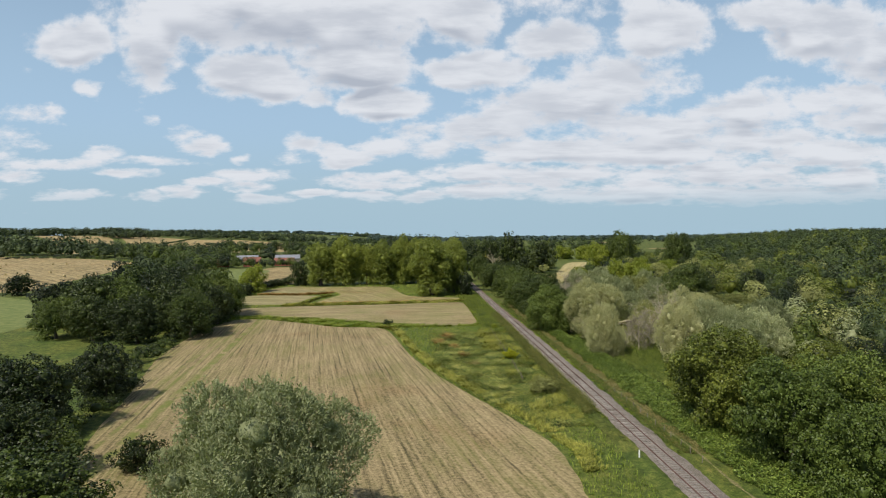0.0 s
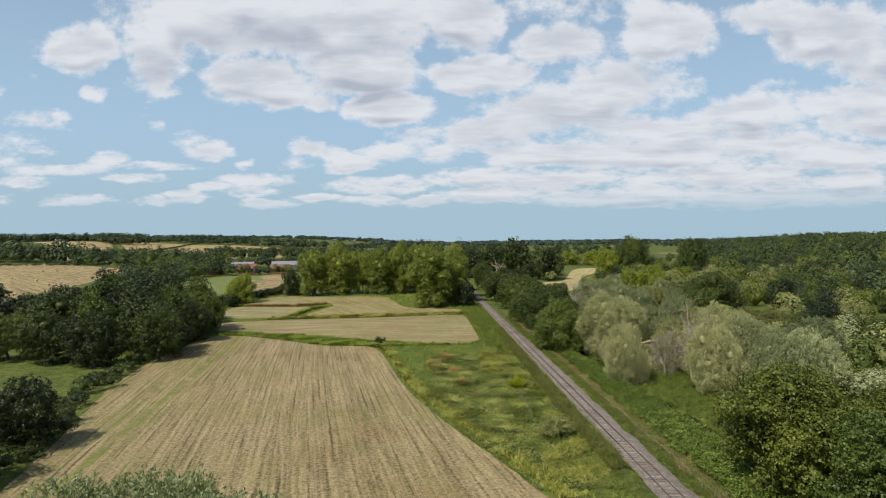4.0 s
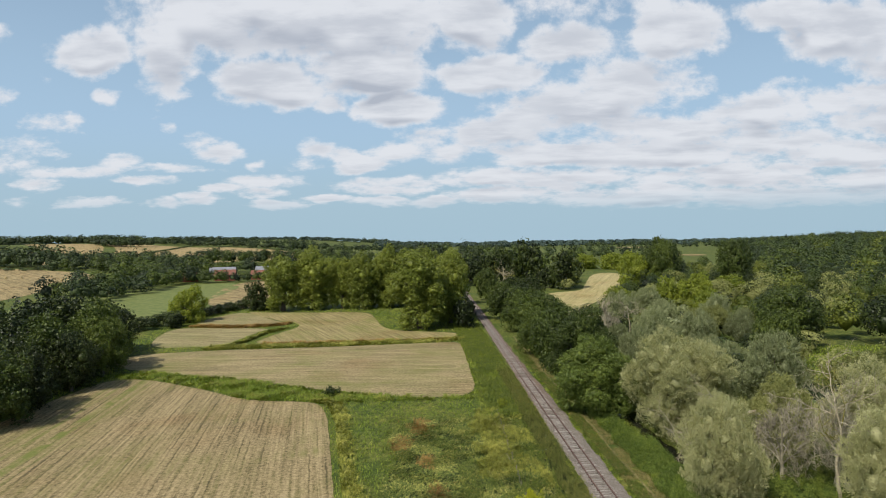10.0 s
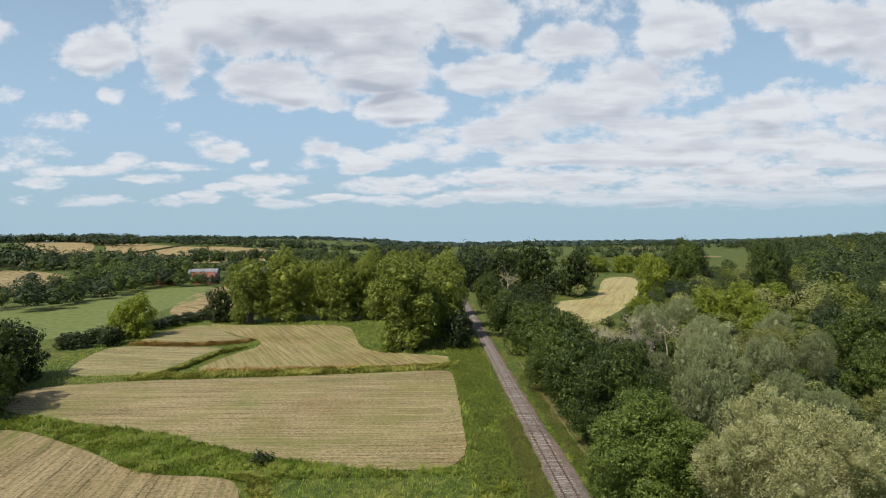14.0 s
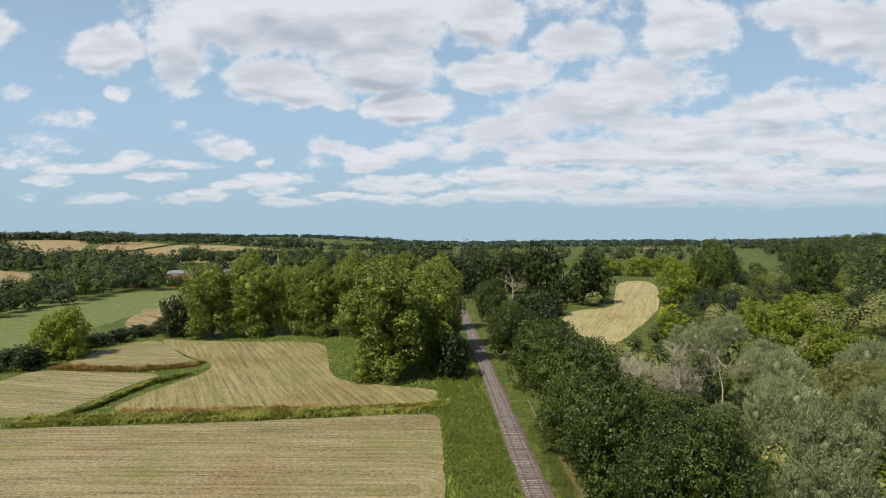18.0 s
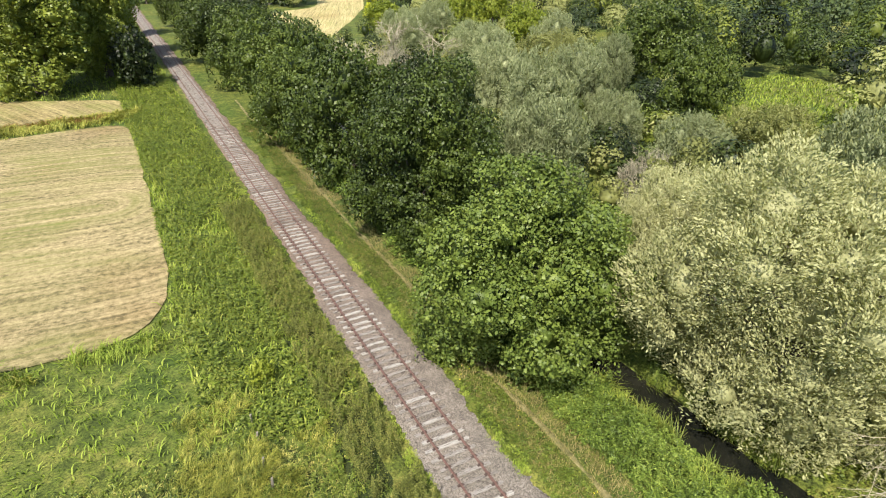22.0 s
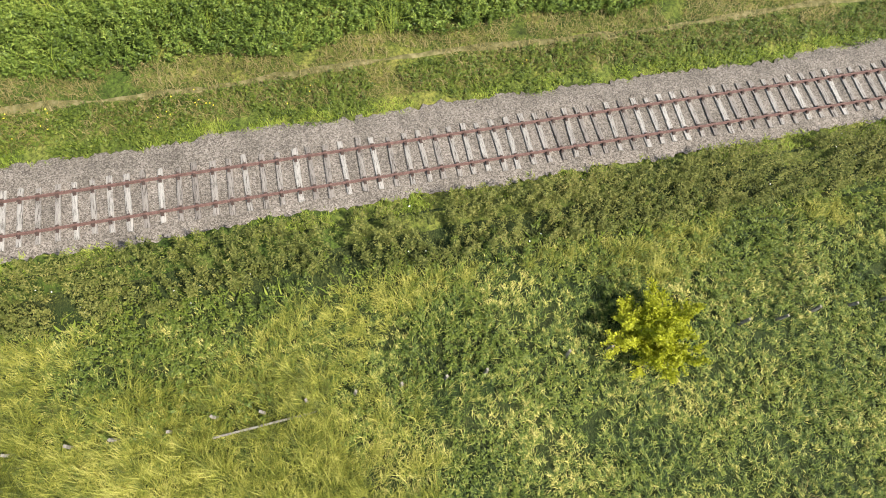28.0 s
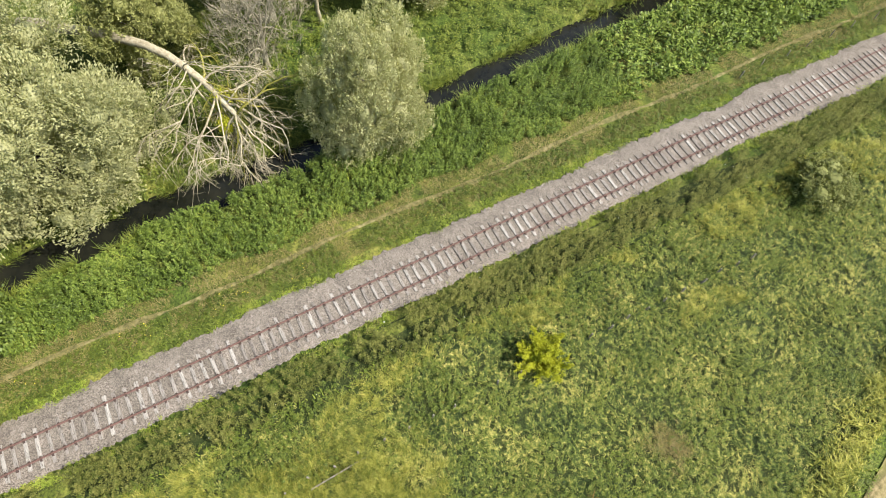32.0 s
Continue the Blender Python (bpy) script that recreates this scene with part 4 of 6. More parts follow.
def weeds(name, x, y, height, leaf, per, mat, label, category, seed):
    """Leafy plants: leaves in whorls up a stem, wider below."""
    rng = np.random.default_rng(seed)
    n = len(x)
    h = height * rng.uniform(0.6, 1.25, n)
    z = land(x, y)
    i = np.repeat(np.arange(n), per)
    u = rng.uniform(0.25, 1.0, n * per)
    a = rng.uniform(0, 2 * np.pi, n * per)
    r = (0.55 + 0.7 * (1 - u)) * leaf * 0.9
    at = np.stack([x[i] + r * np.cos(a), y[i] + r * np.sin(a), z[i] + h[i] * u], 1)
    along = np.stack([np.cos(a), np.sin(a), rng.uniform(-0.5, 0.5, n * per)], 1)
    nor = np.stack([rng.normal(0, 0.4, n * per), rng.normal(0, 0.4, n * per), np.ones(n * per)], 1)
    L = leaf * rng.uniform(0.6, 1.35, n * per) * (1.25 - 0.5 * u)
    V, F = leaves(rng, at, along, nor, L, L * 0.45)
    return tagged(new(name, mesh_of(name, V, F, mat)), label, category, kind="stuff")


def spikes(name, x, y, height, girth, leaf, per, mat, label, category, seed):
    """Upright plants with dense narrow heads of small leaves and seeds."""
    rng = np.random.default_rng(seed)
    n = len(x)
    h = height * rng.uniform(0.65, 1.25, n)
    g = girth * rng.uniform(0.7, 1.4, n)
    i = np.repeat(np.arange(n), per)
    u = rng.uniform(0.3, 1.0, n * per)
    a = rng.uniform(0, 2 * np.pi, n * per)
    r = g[i] * (1.15 - u) ** 0.6 * rng.uniform(0.3, 1.1, n * per)
    at = np.stack([x[i] + r * np.cos(a), y[i] + r * np.sin(a), land(x, y)[i] + h[i] * u], 1)
    along = np.stack([np.cos(a), np.sin(a), rng.uniform(-0.2, 1.0, n * per)], 1)
    nor = np.stack([np.cos(a) * 0.5, np.sin(a) * 0.5, np.ones(n * per)], 1) + rng.normal(0, 0.35, (n * per, 3))
    L = leaf * rng.uniform(0.6, 1.5, n * per)
    V, F = leaves(rng, at, along, nor, L, L * 0.42)
    return tagged(new(name, mesh_of(name, V, F, mat)), label, category, kind="stuff")


def spots(name, x, y, height, size, mat, label, category, seed):
    """Small flower heads."""
    rng = np.random.default_rng(seed)
    n = len(x)
    at = np.stack([x, y, land(x, y) + height * rng.uniform(0.7, 1.1, n)], 1)
    V, F = leaves(rng, at, rng.normal(0, 1, (n, 3)) * (1, 1, 0.2), rng.normal(0, 0.3, (n, 3)) + (0, 0, 1), size * rng.uniform(0.6, 1.4, n), size * rng.uniform(0.6, 1.2, n))
    return tagged(new(name, mesh_of(name, V, F, mat)), label, category, kind="stuff")


DITCH_LONG = [(-80, 205.6), (-73.2, 206.4), (-66.4, 206.6), (-57.7, 206.6), (-49.8, 206.6), (-41.3, 207.3), (-33.5, 207.9), (-24.7, 208.8), (-15.8, 210.2), (-9.5, 211.5)]
DITCH_BRANCH = [(-75, 207), (-72.2, 213), (-71, 222.6), (-69.4, 231.5), (-65.5, 237)]
DITCH_TOP = [(-99, 247.5), (-89.2, 245), (-79.9, 243.8), (-72.3, 245.2), (-66.3, 248.8)]


def build_plants():
    rng = np.random.default_rng(11)
    # meadow west of the fence: dense where the camera comes down, thinner beyond
    x, y = scatter(rng, -27, -4.6, 57, 140, 84000)
    thin = patchy(x, y, 2.9, 41.0, -0.06)
    x, y = x[thin], y[thin]
    ok = ~inside(FIELD_NEAR, x, y) & inside(MEADOW_FLOOR, x + rng.normal(0, 0.6, len(x)), y + rng.normal(0, 0.6, len(x)))
    tufts("meadow_grass", x[ok], y[ok], 14, 0.36, 0.024, 0.16, MEADOW, "tangled meadow grass in tufts, green and straw-coloured", "grass", 21)
    x, y = scatter(rng, -58, -4.5, 20, 172, 60000)
    ok = ~inside(FIELD_NEAR, x, y) & ~inside(FIELD_MIDDLE, x, y) & ~inside(MEADOW_FLOOR, x, y)
    blades("meadow_grass", x[ok], y[ok], 0.45, 0.07, 1.1, MEADOW_FAR, "rough meadow grass between stubble field and railway", "grass", 22)
    x, y = scatter(rng, -108, -5, 150, 292, 42000)
    ok = ~inside(FIELD_MIDDLE, x, y) & ~inside(FIELD_DITCH, x, y) & ~inside(FIELD_WEST, x, y) & ~inside(FIELD_CORNER, x, y) & ~inside(FIELD_NEAR, x, y)
    blades("ditch_grass", x[ok], y[ok], 0.55, 0.10, 1.1, MEADOW_FAR, "tall yellow-green ditch grass between stubble fields", "grass", 23)
    # reedy ditches between the stubble fields
    for k, line in enumerate((DITCH_LONG, DITCH_BRANCH, DITCH_TOP)):
        P = np.array(line)
        q = rng.uniform(0, len(P) - 1, (4600, 2300, 2000)[k])
        x, y = (np.interp(q, np.arange(len(P)), P[:, c]) for c in (0, 1))
        off = rng.normal(0, 1.15, len(x))
        wet = np.abs(off) > 0.42
        x, y = x + off * 0.25, y + off
        tufts("ditch_reeds", x[wet], y[wet], 9, 0.95, 0.06, 0.22, (SEDGE, SEDGE, BROWN_REED)[k], "yellow-green reeds along a ditch between stubble fields", "reeds", 40 + k)
    x, y = scatter(rng, -66, -13, 209.6, 212.2, 1300)
    tufts("ditch_reeds", x, y, 9, 0.8, 0.06, 0.22, BROWN_REED, "rust-brown dry reeds along a ditch bank", "reeds", 44)
    # uneven sedge margin along the large field
    edge = np.array(FIELD_NEAR[:10])
    q = rng.uniform(1.5, 9, 5200)
    x, y = (np.interp(q, np.arange(10), edge[:, c]) for c in (0, 1))
    x = x + 1.1 + np.abs(rng.normal(0, 1.1, len(x)))
    ok = patchy(x, y, 0.25, 31.0, -0.25)
    tufts("margin_sedge", x[ok], y[ok], 8, 0.75, 0.06, 0.22, SEDGE, "yellow-green sedge margin of the stubble field", "grass", 45)
    for px, py, pr in ((-21.7, 134, 1.9), (-20.9, 119, 1.4), (-24.5, 126, 1.6), (-19.5, 109, 1.3)):
        n = int(pr * pr * 60)
        x, y = px + rng.normal(0, pr * 0.5, n), py + rng.normal(0, pr * 1.0, n)
        tufts("dead_weeds", x, y, 9, 0.6, 0.04, 0.2, BROWN_REED, "patch of rust-brown dead weeds in the meadow", "weeds", 46 + int(pr * 10))
    for px, py in ((-18.1, 99.3), (-9.1, 132.4)):
        x, y = px + rng.normal(0, 0.75, 190), py + rng.normal(0, 0.6, 190)
        tufts("bleached_grass", x, y, 10, 0.7, 0.018, 0.2, STRAW_GRASS, "flattened patch of bleached dead stalks", "grass", 52)
    # rank growth beside the line further on
    x, y = scatter(rng, -11, -2.4, 138, 240, 7000)
    ok = ~inside(FIELD_MIDDLE, x, y) & patchy(x, y, 0.25, 61.0, -0.3)
    weeds("rank_weeds", x[ok], y[ok], 0.9, 0.28, 9, NETTLE, "bright green rank weeds and young shrubs beside the railway", "weeds", 53)
    x, y = scatter(rng, -11, -2.4, 138, 250, 12000)
    ok = ~inside(FIELD_MIDDLE, x, y)
    blades("verge_grass", x[ok], y[ok], 0.7, 0.09, 1.0, MEADOW_FAR, "long bright grass beside the railway", "grass", 54)
    # rank sedge between the two large fields
    x, y = scatter(rng, -92, -12, 149, 201, 26000)
    ok = ~inside(FIELD_MIDDLE, x, y) & ~inside(FIELD_NEAR, x, y) & (y < 208 + 0.42 * (x + 12)) & (y > 128 - 0.5 * (x + 12)) & patchy(x, y, 0.3, 81.0, -0.3)
    tufts("strip_sedge", x[ok], y[ok], 7, 0.8, 0.055, 0.22, MEADOW_FAR, "tangled yellow-green grass strip between stubble fields", "grass", 57)
    ok = ok & patchy(x, y, 0.35, 83.0, 0.12)
    tufts("strip_sedge", x[ok], y[ok], 6, 0.9, 0.05, 0.22, SEDGE, "tall yellow sedge between stubble fields", "grass", 58)
    # reeds hanging over both edges of the river
    y = rng.uniform(70, 152, 3400)
    x = river_x(y) + np.where(rng.uniform(0, 1, len(y)) < 0.5, -1, 1) * rng.uniform(1.0, 1.5, len(y))
    ok = patchy(x, y, 0.45, 91.0, -0.05)
    tufts("river_reeds", x[ok], y[ok], 9, 1.25, 0.035, 0.2, NETTLE, "green reeds hanging over the edge of the river", "reeds", 59)
    # weeds creeping over the ballast's edges
    for lo, hi in ((-2.5, -1.55), (2.0, 3.1)):
        x, y = scatter(rng, lo, hi, 60, 175, 5200)
        out = np.abs(x - 0.35) + rng.normal(0, 0.22, len(x)) > 2.08
        ok = out & patchy(x, y, 0.6, 71.0, -0.1)
        tufts("ballast_weeds", x[ok], y[ok], 8, 0.22, 0.03, 0.14, MEADOW_FAR, "small grass tufts creeping over the ballast", "grass", 56)
    x, y = scatter(rng, -0.9, 0.9, 60, 175, 5000)
    ok = patchy(x, y, 0.55, 73.0, 0.34)
    tufts("track_weeds", x[ok], y[ok], 7, 0.14, 0.022, 0.12, SEDGE, "small yellow-green weeds between the sleepers", "weeds", 60)
    # yellow sedge along the fence
    x, y = scatter(rng, -12.5, -5.2, 60, 142, 5600)
    ok = patchy(x, y, 0.16, 2.0, -0.02)
    tufts("sedge_grass", x[ok], y[ok], 22, 0.72, 0.015, 0.18, SEDGE, "tall yellow-green sedge leaning over along the fence", "grass", 24)
    x, y = scatter(rng, -14, -6.5, 113, 138, 2600)
    ok = patchy(x, y, 0.25, 6.0, -0.1) & (x < -6.5 - 0.08 * (138 - y))
    tufts("sedge_grass", x[ok], y[ok], 22, 0.8, 0.02, 0.2, SEDGE, "bright yellow-green sedge laid over by the wind", "grass", 36)
    x, y = scatter(rng, -27, -4.6, 57, 139, 20000)
    ok = patchy(x, y, 0.3, 21.0, -0.06) & ~inside(FIELD_NEAR, x, y)
    weeds("meadow_weeds", x[ok], y[ok], 0.50, 0.14, 11, NETTLE, "low green broad-leaved weeds in the meadow", "weeds", 33)
    x, y = scatter(rng, -9.5, -3.8, 60, 210, 6500)
    ok = patchy(x, y, 0.22, 7.0, -0.12)
    weeds("nettle_bed", x[ok], y[ok], 0.75, 0.13, 18, NETTLE, "green nettles and rank weeds beside the track", "weeds", 25)
    x, y = scatter(rng, -4.6, -1.8, 50, 200, 5200)
    ok = x < -2.0 - 0.2 * np.sin(y * 0.9) - 0.15 * np.sin(y * 2.3)
    weeds("verge_weeds", x[ok], y[ok], 0.40, 0.11, 9, DOCK, "low olive-green weeds beside the ballast", "weeds", 34)
    x, y = scatter(rng, -5.0, -2.3, 62, 170, 4600)
    ok = patchy(x, y, 0.5, 4.0, -0.28)
    spikes("dock_bed", x[ok], y[ok], 1.3, 0.21, 0.09, 46, DOCK, "olive and brown dock weeds gone to seed along the ballast", "weeds", 26)
    x, y = scatter(rng, -5.0, -2.0, 80, 135, 170)
    ok = patchy(x, y, 0.3, 12.0, 0.12)
    spots("white_flowers", x[ok], y[ok], 0.66, 0.07, FLOWER_WHITE, "small white flower heads among the weeds", "flowers", 27)
    # east side: fringe, worn path, tall bank weeds, far bank
    x, y = scatter(rng, 2.3, 4.9, 45, 200, 11500)
    ok = (x > 2.65 + 0.25 * np.sin(y * 0.7) + 0.2 * np.sin(y * 1.9)) & patchy(x, y, 0.3, 5.0, -0.42)
    weeds("verge_weeds", x[ok], y[ok], 0.34, 0.14, 8, NETTLE, "low bright green verge weeds beside the ballast", "weeds", 28)
    x, y = scatter(rng, 2.9, 4.8, 95, 140, 190)
    ok = patchy(x, y, 0.35, 15.0, 0.15)
    spots("yellow_flowers", x[ok], y[ok], 0.42, 0.08, FLOWER_YELLOW, "small yellow flower heads on the verge", "flowers", 29)
    x, y = scatter(rng, 3.2, 6.8, 45, 200, 70000)
    ok = patchy(x, y, 0.5, 6.0, -0.30) & ~((np.abs(x - 5.25 - 0.15 * np.sin(y * 0.3)) < 0.25) & (rng.uniform(0, 1, len(x)) < 0.4))
    blades("dry_grass", x[ok], y[ok], 0.27, 0.022, 1.4, STRAW_GRASS, "bleached straw-coloured grass along a worn footpath", "grass", 30)
    for lo, hi, count, per, leaf in ((84, 150, 15000, 24, 0.115), (30, 84, 4500, 9, 0.27), (150, 190, 3500, 9, 0.27)):
        x, y = scatter(rng, 6.1, 14.6, lo, hi, count)
        ok = (x < river_x(y) - NEAR_RIVER_EDGE + 0.35 * np.sin(y * 1.1)) & (x > 6.4 + 0.3 * np.sin(y * 0.8)) & patchy(x, y, 0.8, 17.0, -0.38)
        tall = np.array([1 + 0.55 * noise.noise((p * 0.45, q * 0.45, 14.0)) for p, q in zip(x[ok].tolist(), y[ok].tolist())])
        tall *= np.where((y[ok] > 124) & (y[ok] < 138) & (x[ok] > 9.5), 0.35, 1.0) * np.clip(0.45 + 0.35 * (x[ok] - 6.2), 0.45, 1.0)
        spikes("bank_weeds", x[ok], y[ok], 1.25 * tall, 0.20 if per > 10 else 0.4, leaf * 1.15, per, BANK_LEAF, "tall dense green nettles on the river bank", "weeds", 31)
    x, y = scatter(rng, 6.3, 13.5, 84, 150, 3000)
    ok = (x < river_x(y) - 0.5) & patchy(x, y, 0.35, 27.0, 0.14)
    tufts("bank_grass", x[ok], y[ok], 6, 1.1, 0.022, 0.18, MEADOW_FAR, "pale seeding grass and reeds on the river bank", "grass", 35)
    x, y = scatter(rng, 12.5, 30, 50, 160, 11000)
    ok = (x > river_x(y) + NEAR_RIVER_EDGE) & patchy(x, y, 0.6, 19.0, -0.42)
    # darker leaf than the near bank: the far bank's shadow put into colour
    weeds("far_bank_weeds", x[ok], y[ok], 1.05, 0.22, 12, NETTLE, "thick green reeds and weeds on the far bank", "weeds", 32)


build_plants()


# ---------------------------------------------------------------- trees
def crown_lobes(rng, n, h, r, low):
    """The main masses of foliage: middle and half axes of each."""
    mid, half = (low + 1) / 2 * h, (1 - low) / 2 * h
    turn = np.arange(n) * 2.4 + rng.uniform(0, 6.3) + rng.normal(0, 0.3, n)
    z = np.linspace(-0.86, 0.96, n) + rng.normal(0, 0.05, n)
    w = np.where(z < 0, 1 - 0.3 * z * z, np.sqrt(np.clip(1 - np.abs(z) ** 2.4, 0.03, 1)))
    f = rng.uniform(0.42, 0.76, n)
    c = np.stack([np.cos(turn) * w * f * r, np.sin(turn) * w * f * r, mid + z * np.where(z < 0, rng.uniform(0.90, 1.02, n), rng.uniform(0.62, 0.78, n)) * half], 1)
    q = rng.uniform(0.20, 0.40, n)
    size = np.stack([q * r, q * r, q * np.minimum(half, r) * rng.uniform(0.85, 1.2, n)], 1)
    c = np.concatenate([c, [(0, 0, mid)]])
    return c, np.concatenate([size, [(0.58 * r, 0.58 * r, 0.62 * half)]])


def trunk_mesh(rng, h, r, low, ends, mat):
    top = np.array([rng.normal(0, 0.05 * h), rng.normal(0, 0.05 * h), 0.72 * h])
    s = np.linspace(0, 1, 8)
    spine = s[:, None] * top + np.stack([np.sin(s * 4 + rng.uniform(0, 6)), np.cos(s * 3 + rng.uniform(0, 6)), 0 * s], 1) * 0.02 * h * s[:, None]
    spine[0, 2] = -0.3
    girth = 0.028 * h + 0.06
    pieces = [tube(spine, girth * (1 - 0.85 * s) * (1 + 0.5 * np.exp(-s * 9)), 7)]
    for e in ends:
        k = rng.uniform(0.25, 0.85)
        a = np.array([np.interp(k, s, spine[:, c]) for c in range(3)])
        m = (a + e) / 2 + np.array([0, 0, 0.06 * h]) + rng.normal(0, 0.03 * h, 3)
        q = np.linspace(0, 1, 6)[:, None]
        line = (1 - q) ** 2 * a + 2 * q * (1 - q) * m + q ** 2 * e
        pieces.append(tube(line, np.linspace(girth * 0.45 * (1 - 0.6 * k), 0.018, 6), 5))
    V, F = join_arrays(pieces)
    return smooth(mesh_of("trunk", V, F, mat))


def split_lobes(rng, cen, size, r, mid, k):
    """Smaller boughs on the outside of each mass of foliage."""
    n = len(cen)
    out = unit((cen - np.array([0, 0, mid])) * (1, 1, 0.8))
    way = unit(rng.normal(0, 1, (n, k, 3)) + out[:, None] * 0.7 + np.array([0, 0, 0.25]))
    small = size[:, None] * rng.uniform(0.34, 0.60, (n, k, 1))
    at = cen[:, None] + way * size[:, None] * rng.uniform(0.62, 0.86, (n, k, 1))
    return np.concatenate([cen, at.reshape(-1, 3)]), np.concatenate([size * 0.82, small.reshape(-1, 3)])


def tree(name, seed, h, r, mat, label, category="tree", lobes=16, cover=1.3, per=14, leaf=0.3, slim=0.6, low=0.0, droop=0.0, tuft=0.35, limbs=12, bark=None, heart=0.48, fuzz=0.16, spray=0.5, rise=0.4, boughs=3):
    """A tree: tapered trunk with limbs, and a crown of leafy boughs, spray by spray, with gaps. cover: leaf area over the crown's surface; spray: how far a leafy twig is drawn out; rise: how steeply it grows."""
    rng = np.random.default_rng(seed)
    root = tagged(new(name), label, category)
    main, main_size = crown_lobes(rng, lobes, h, r, low)
    ends = main[rng.permutation(len(main))[:limbs]]
    part("trunk", trunk_mesh(rng, h, r, low, ends, bark or BARK), root)
    cen, size = split_lobes(rng, main, main_size, r, (low + 1) / 2 * h, boughs)
    area = (0.4 * size[:, 0] + 0.6 * size[:, 2]) ** 2 * 12.6
    sprigs = int(area.sum() * cover / (per * leaf * leaf * slim * 0.54))
    j = rng.choice(len(cen), sprigs, p=area / area.sum())
    v = unit(rng.normal(0, 1, (len(j), 3)))
    swell = np.array([1 + 0.26 * noise.noise(tuple(p)) for p in (v * 2.6 + j[:, None] * 7.3).tolist()])
    spot = cen[j] + v * size[j] * (swell * rng.uniform(0.96 - fuzz, 0.96 + 0.8 * fuzz, len(j)))[:, None]
    deep = np.zeros(len(j), bool)
    for k in range(len(cen)):
        deep |= (k != j) & ((((spot - cen[k]) / size[k]) ** 2).sum(1) < 0.70)
    keep = np.flatnonzero(~deep & (spot[:, 2] > 0.1) & (rng.uniform(0, 1, len(j)) < 0.76 + 0.24 * v[:, 2]))
    spot, v = spot[keep], v[keep]
    twig = unit(v + rng.normal(0, 0.35, v.shape) + np.array([0, 0, rise]))
    bunch = tuft * rng.uniform(0.6, 1.45, len(spot))
    i = np.repeat(np.arange(len(spot)), per)
    n = len(i)
    # each spray is a small domed cluster, drawn out along its twig
    q = unit(rng.normal(0, 1, (n, 3)) + 0.9 * v[i] + np.array([0, 0, 0.5]))
    reach = (q * twig[i]).sum(1, keepdims=True) * twig[i]
    at = spot[i] + (q + reach * spray) * (bunch[i] * rng.uniform(0.75, 1.1, n))[:, None]
    at[:, 2] -= droop * bunch[i] * spray * (1 - q[:, 2]) * 0.5
    nor = unit(q + rng.normal(0, 0.28, (n, 3)))
    along = np.cross(nor, rng.normal(0, 1, (n, 3))) + twig[i] * min(spray, 2.0) * 1.2
    L = leaf * rng.uniform(0.6, 1.4, n)
    V, F = join_arrays([leaves(rng, at, along, nor, L, L * slim)] + ([hearts(rng, main, main_size * heart)] if heart else []))
    V[:, 2] = np.maximum(V[:, 2], 0.1)
    part("crown", mesh_of("crown", V, F, mat), root)
    return root


def stand(masters, rows, group, label, seed=1):
    """Trees of several builds in turn; masters: (thing, height, radius)."""
    rng = np.random.default_rng(seed)
    for k, (x, y, h, r) in enumerate(rows):
        ob, bh, br = masters[k % len(masters)]
        if ob.get("used"):
            c = copy_thing(ob, pose(x, y, float(land(x, y)), 0, 0, float(rng.uniform(0, 360))))
        else:
            c = ob
            ob["used"] = 1
            c.matrix_basis = pose(x, y, float(land(x, y)), 0, 0, float(rng.uniform(0, 360)))
        c.scale = (r / br, r / br, h / bh)
        tagged(c, label, group=group)


near_oaks = [(tree("oak_tree", 100 + k, 12.5, 7.2, (LEAF_OAK_NEAR, LEAF_OAK)[k], "broad green oak", lobes=22, per=18, leaf=0.21, slim=0.7, fuzz=0.18, cover=1.5, low=0.02, tuft=0.46, limbs=22, spray=0.3), 12.5, 7.2) for k in range(2)]
stand(near_oaks, [(7.9, 138.1, 12.2, 7.0), (9.6, 156.5, 15.0, 7.4)], "oaks beside the railway", "broad green oak with pale twigs overhanging the river")
oaks = [(tree("oak_tree", 110 + k, 11, 7, LEAF_OAK, "broad green oak", lobes=20, per=14, leaf=0.3, slim=0.75, fuzz=0.24, cover=1.05, low=0.0, tuft=0.52, spray=0.3), 11, 7) for k in range(3)]
stand(oaks, [(101.6, 346.1, 24.5, 9.5), (133, 335, 24.0, 10.0), (10.4, 174.5, 13.4, 7.2), (72.5, 191.5, 14.5, 8.2), (55.5, 168.0, 12.2, 5.6), (10.4, 200, 14.0, 7.6), (8.0, 188, 11.3, 5.6), (9.2, 222, 13.3, 7.0), (8.6, 248.6, 12.1, 7.0), (7.4, 309, 13.5, 5.2), (9.4, 273, 10.9, 6.0), (15.6, 211, 11.5, 5.5), (15.5, 236, 10.5, 5.5)],
      "trees east of the railway", "broad dense green oak on the valley floor by the railway")
green = [(tree("broadleaf_tree", 200 + k, 11, 6.5, (LEAF_DARK, LEAF_OAK)[k], "dark green broadleaf", lobes=19, per=12, leaf=0.38, slim=0.75, fuzz=0.24, cover=1.05, low=0.0, tuft=0.6, spray=0.3), 11, 6.5) for k in range(2)]
hedge_trees = [(tree("hedge_tree", 230 + k, 11, 6.5, (LEAF_DARK, LEAF_OAK, LEAF_DARK)[k], "dark green broadleaf", lobes=20, per=14, leaf=0.29, slim=0.72, fuzz=0.24, cover=1.05, low=0.0, tuft=0.52, spray=0.3), 11, 6.5) for k in range(3)]
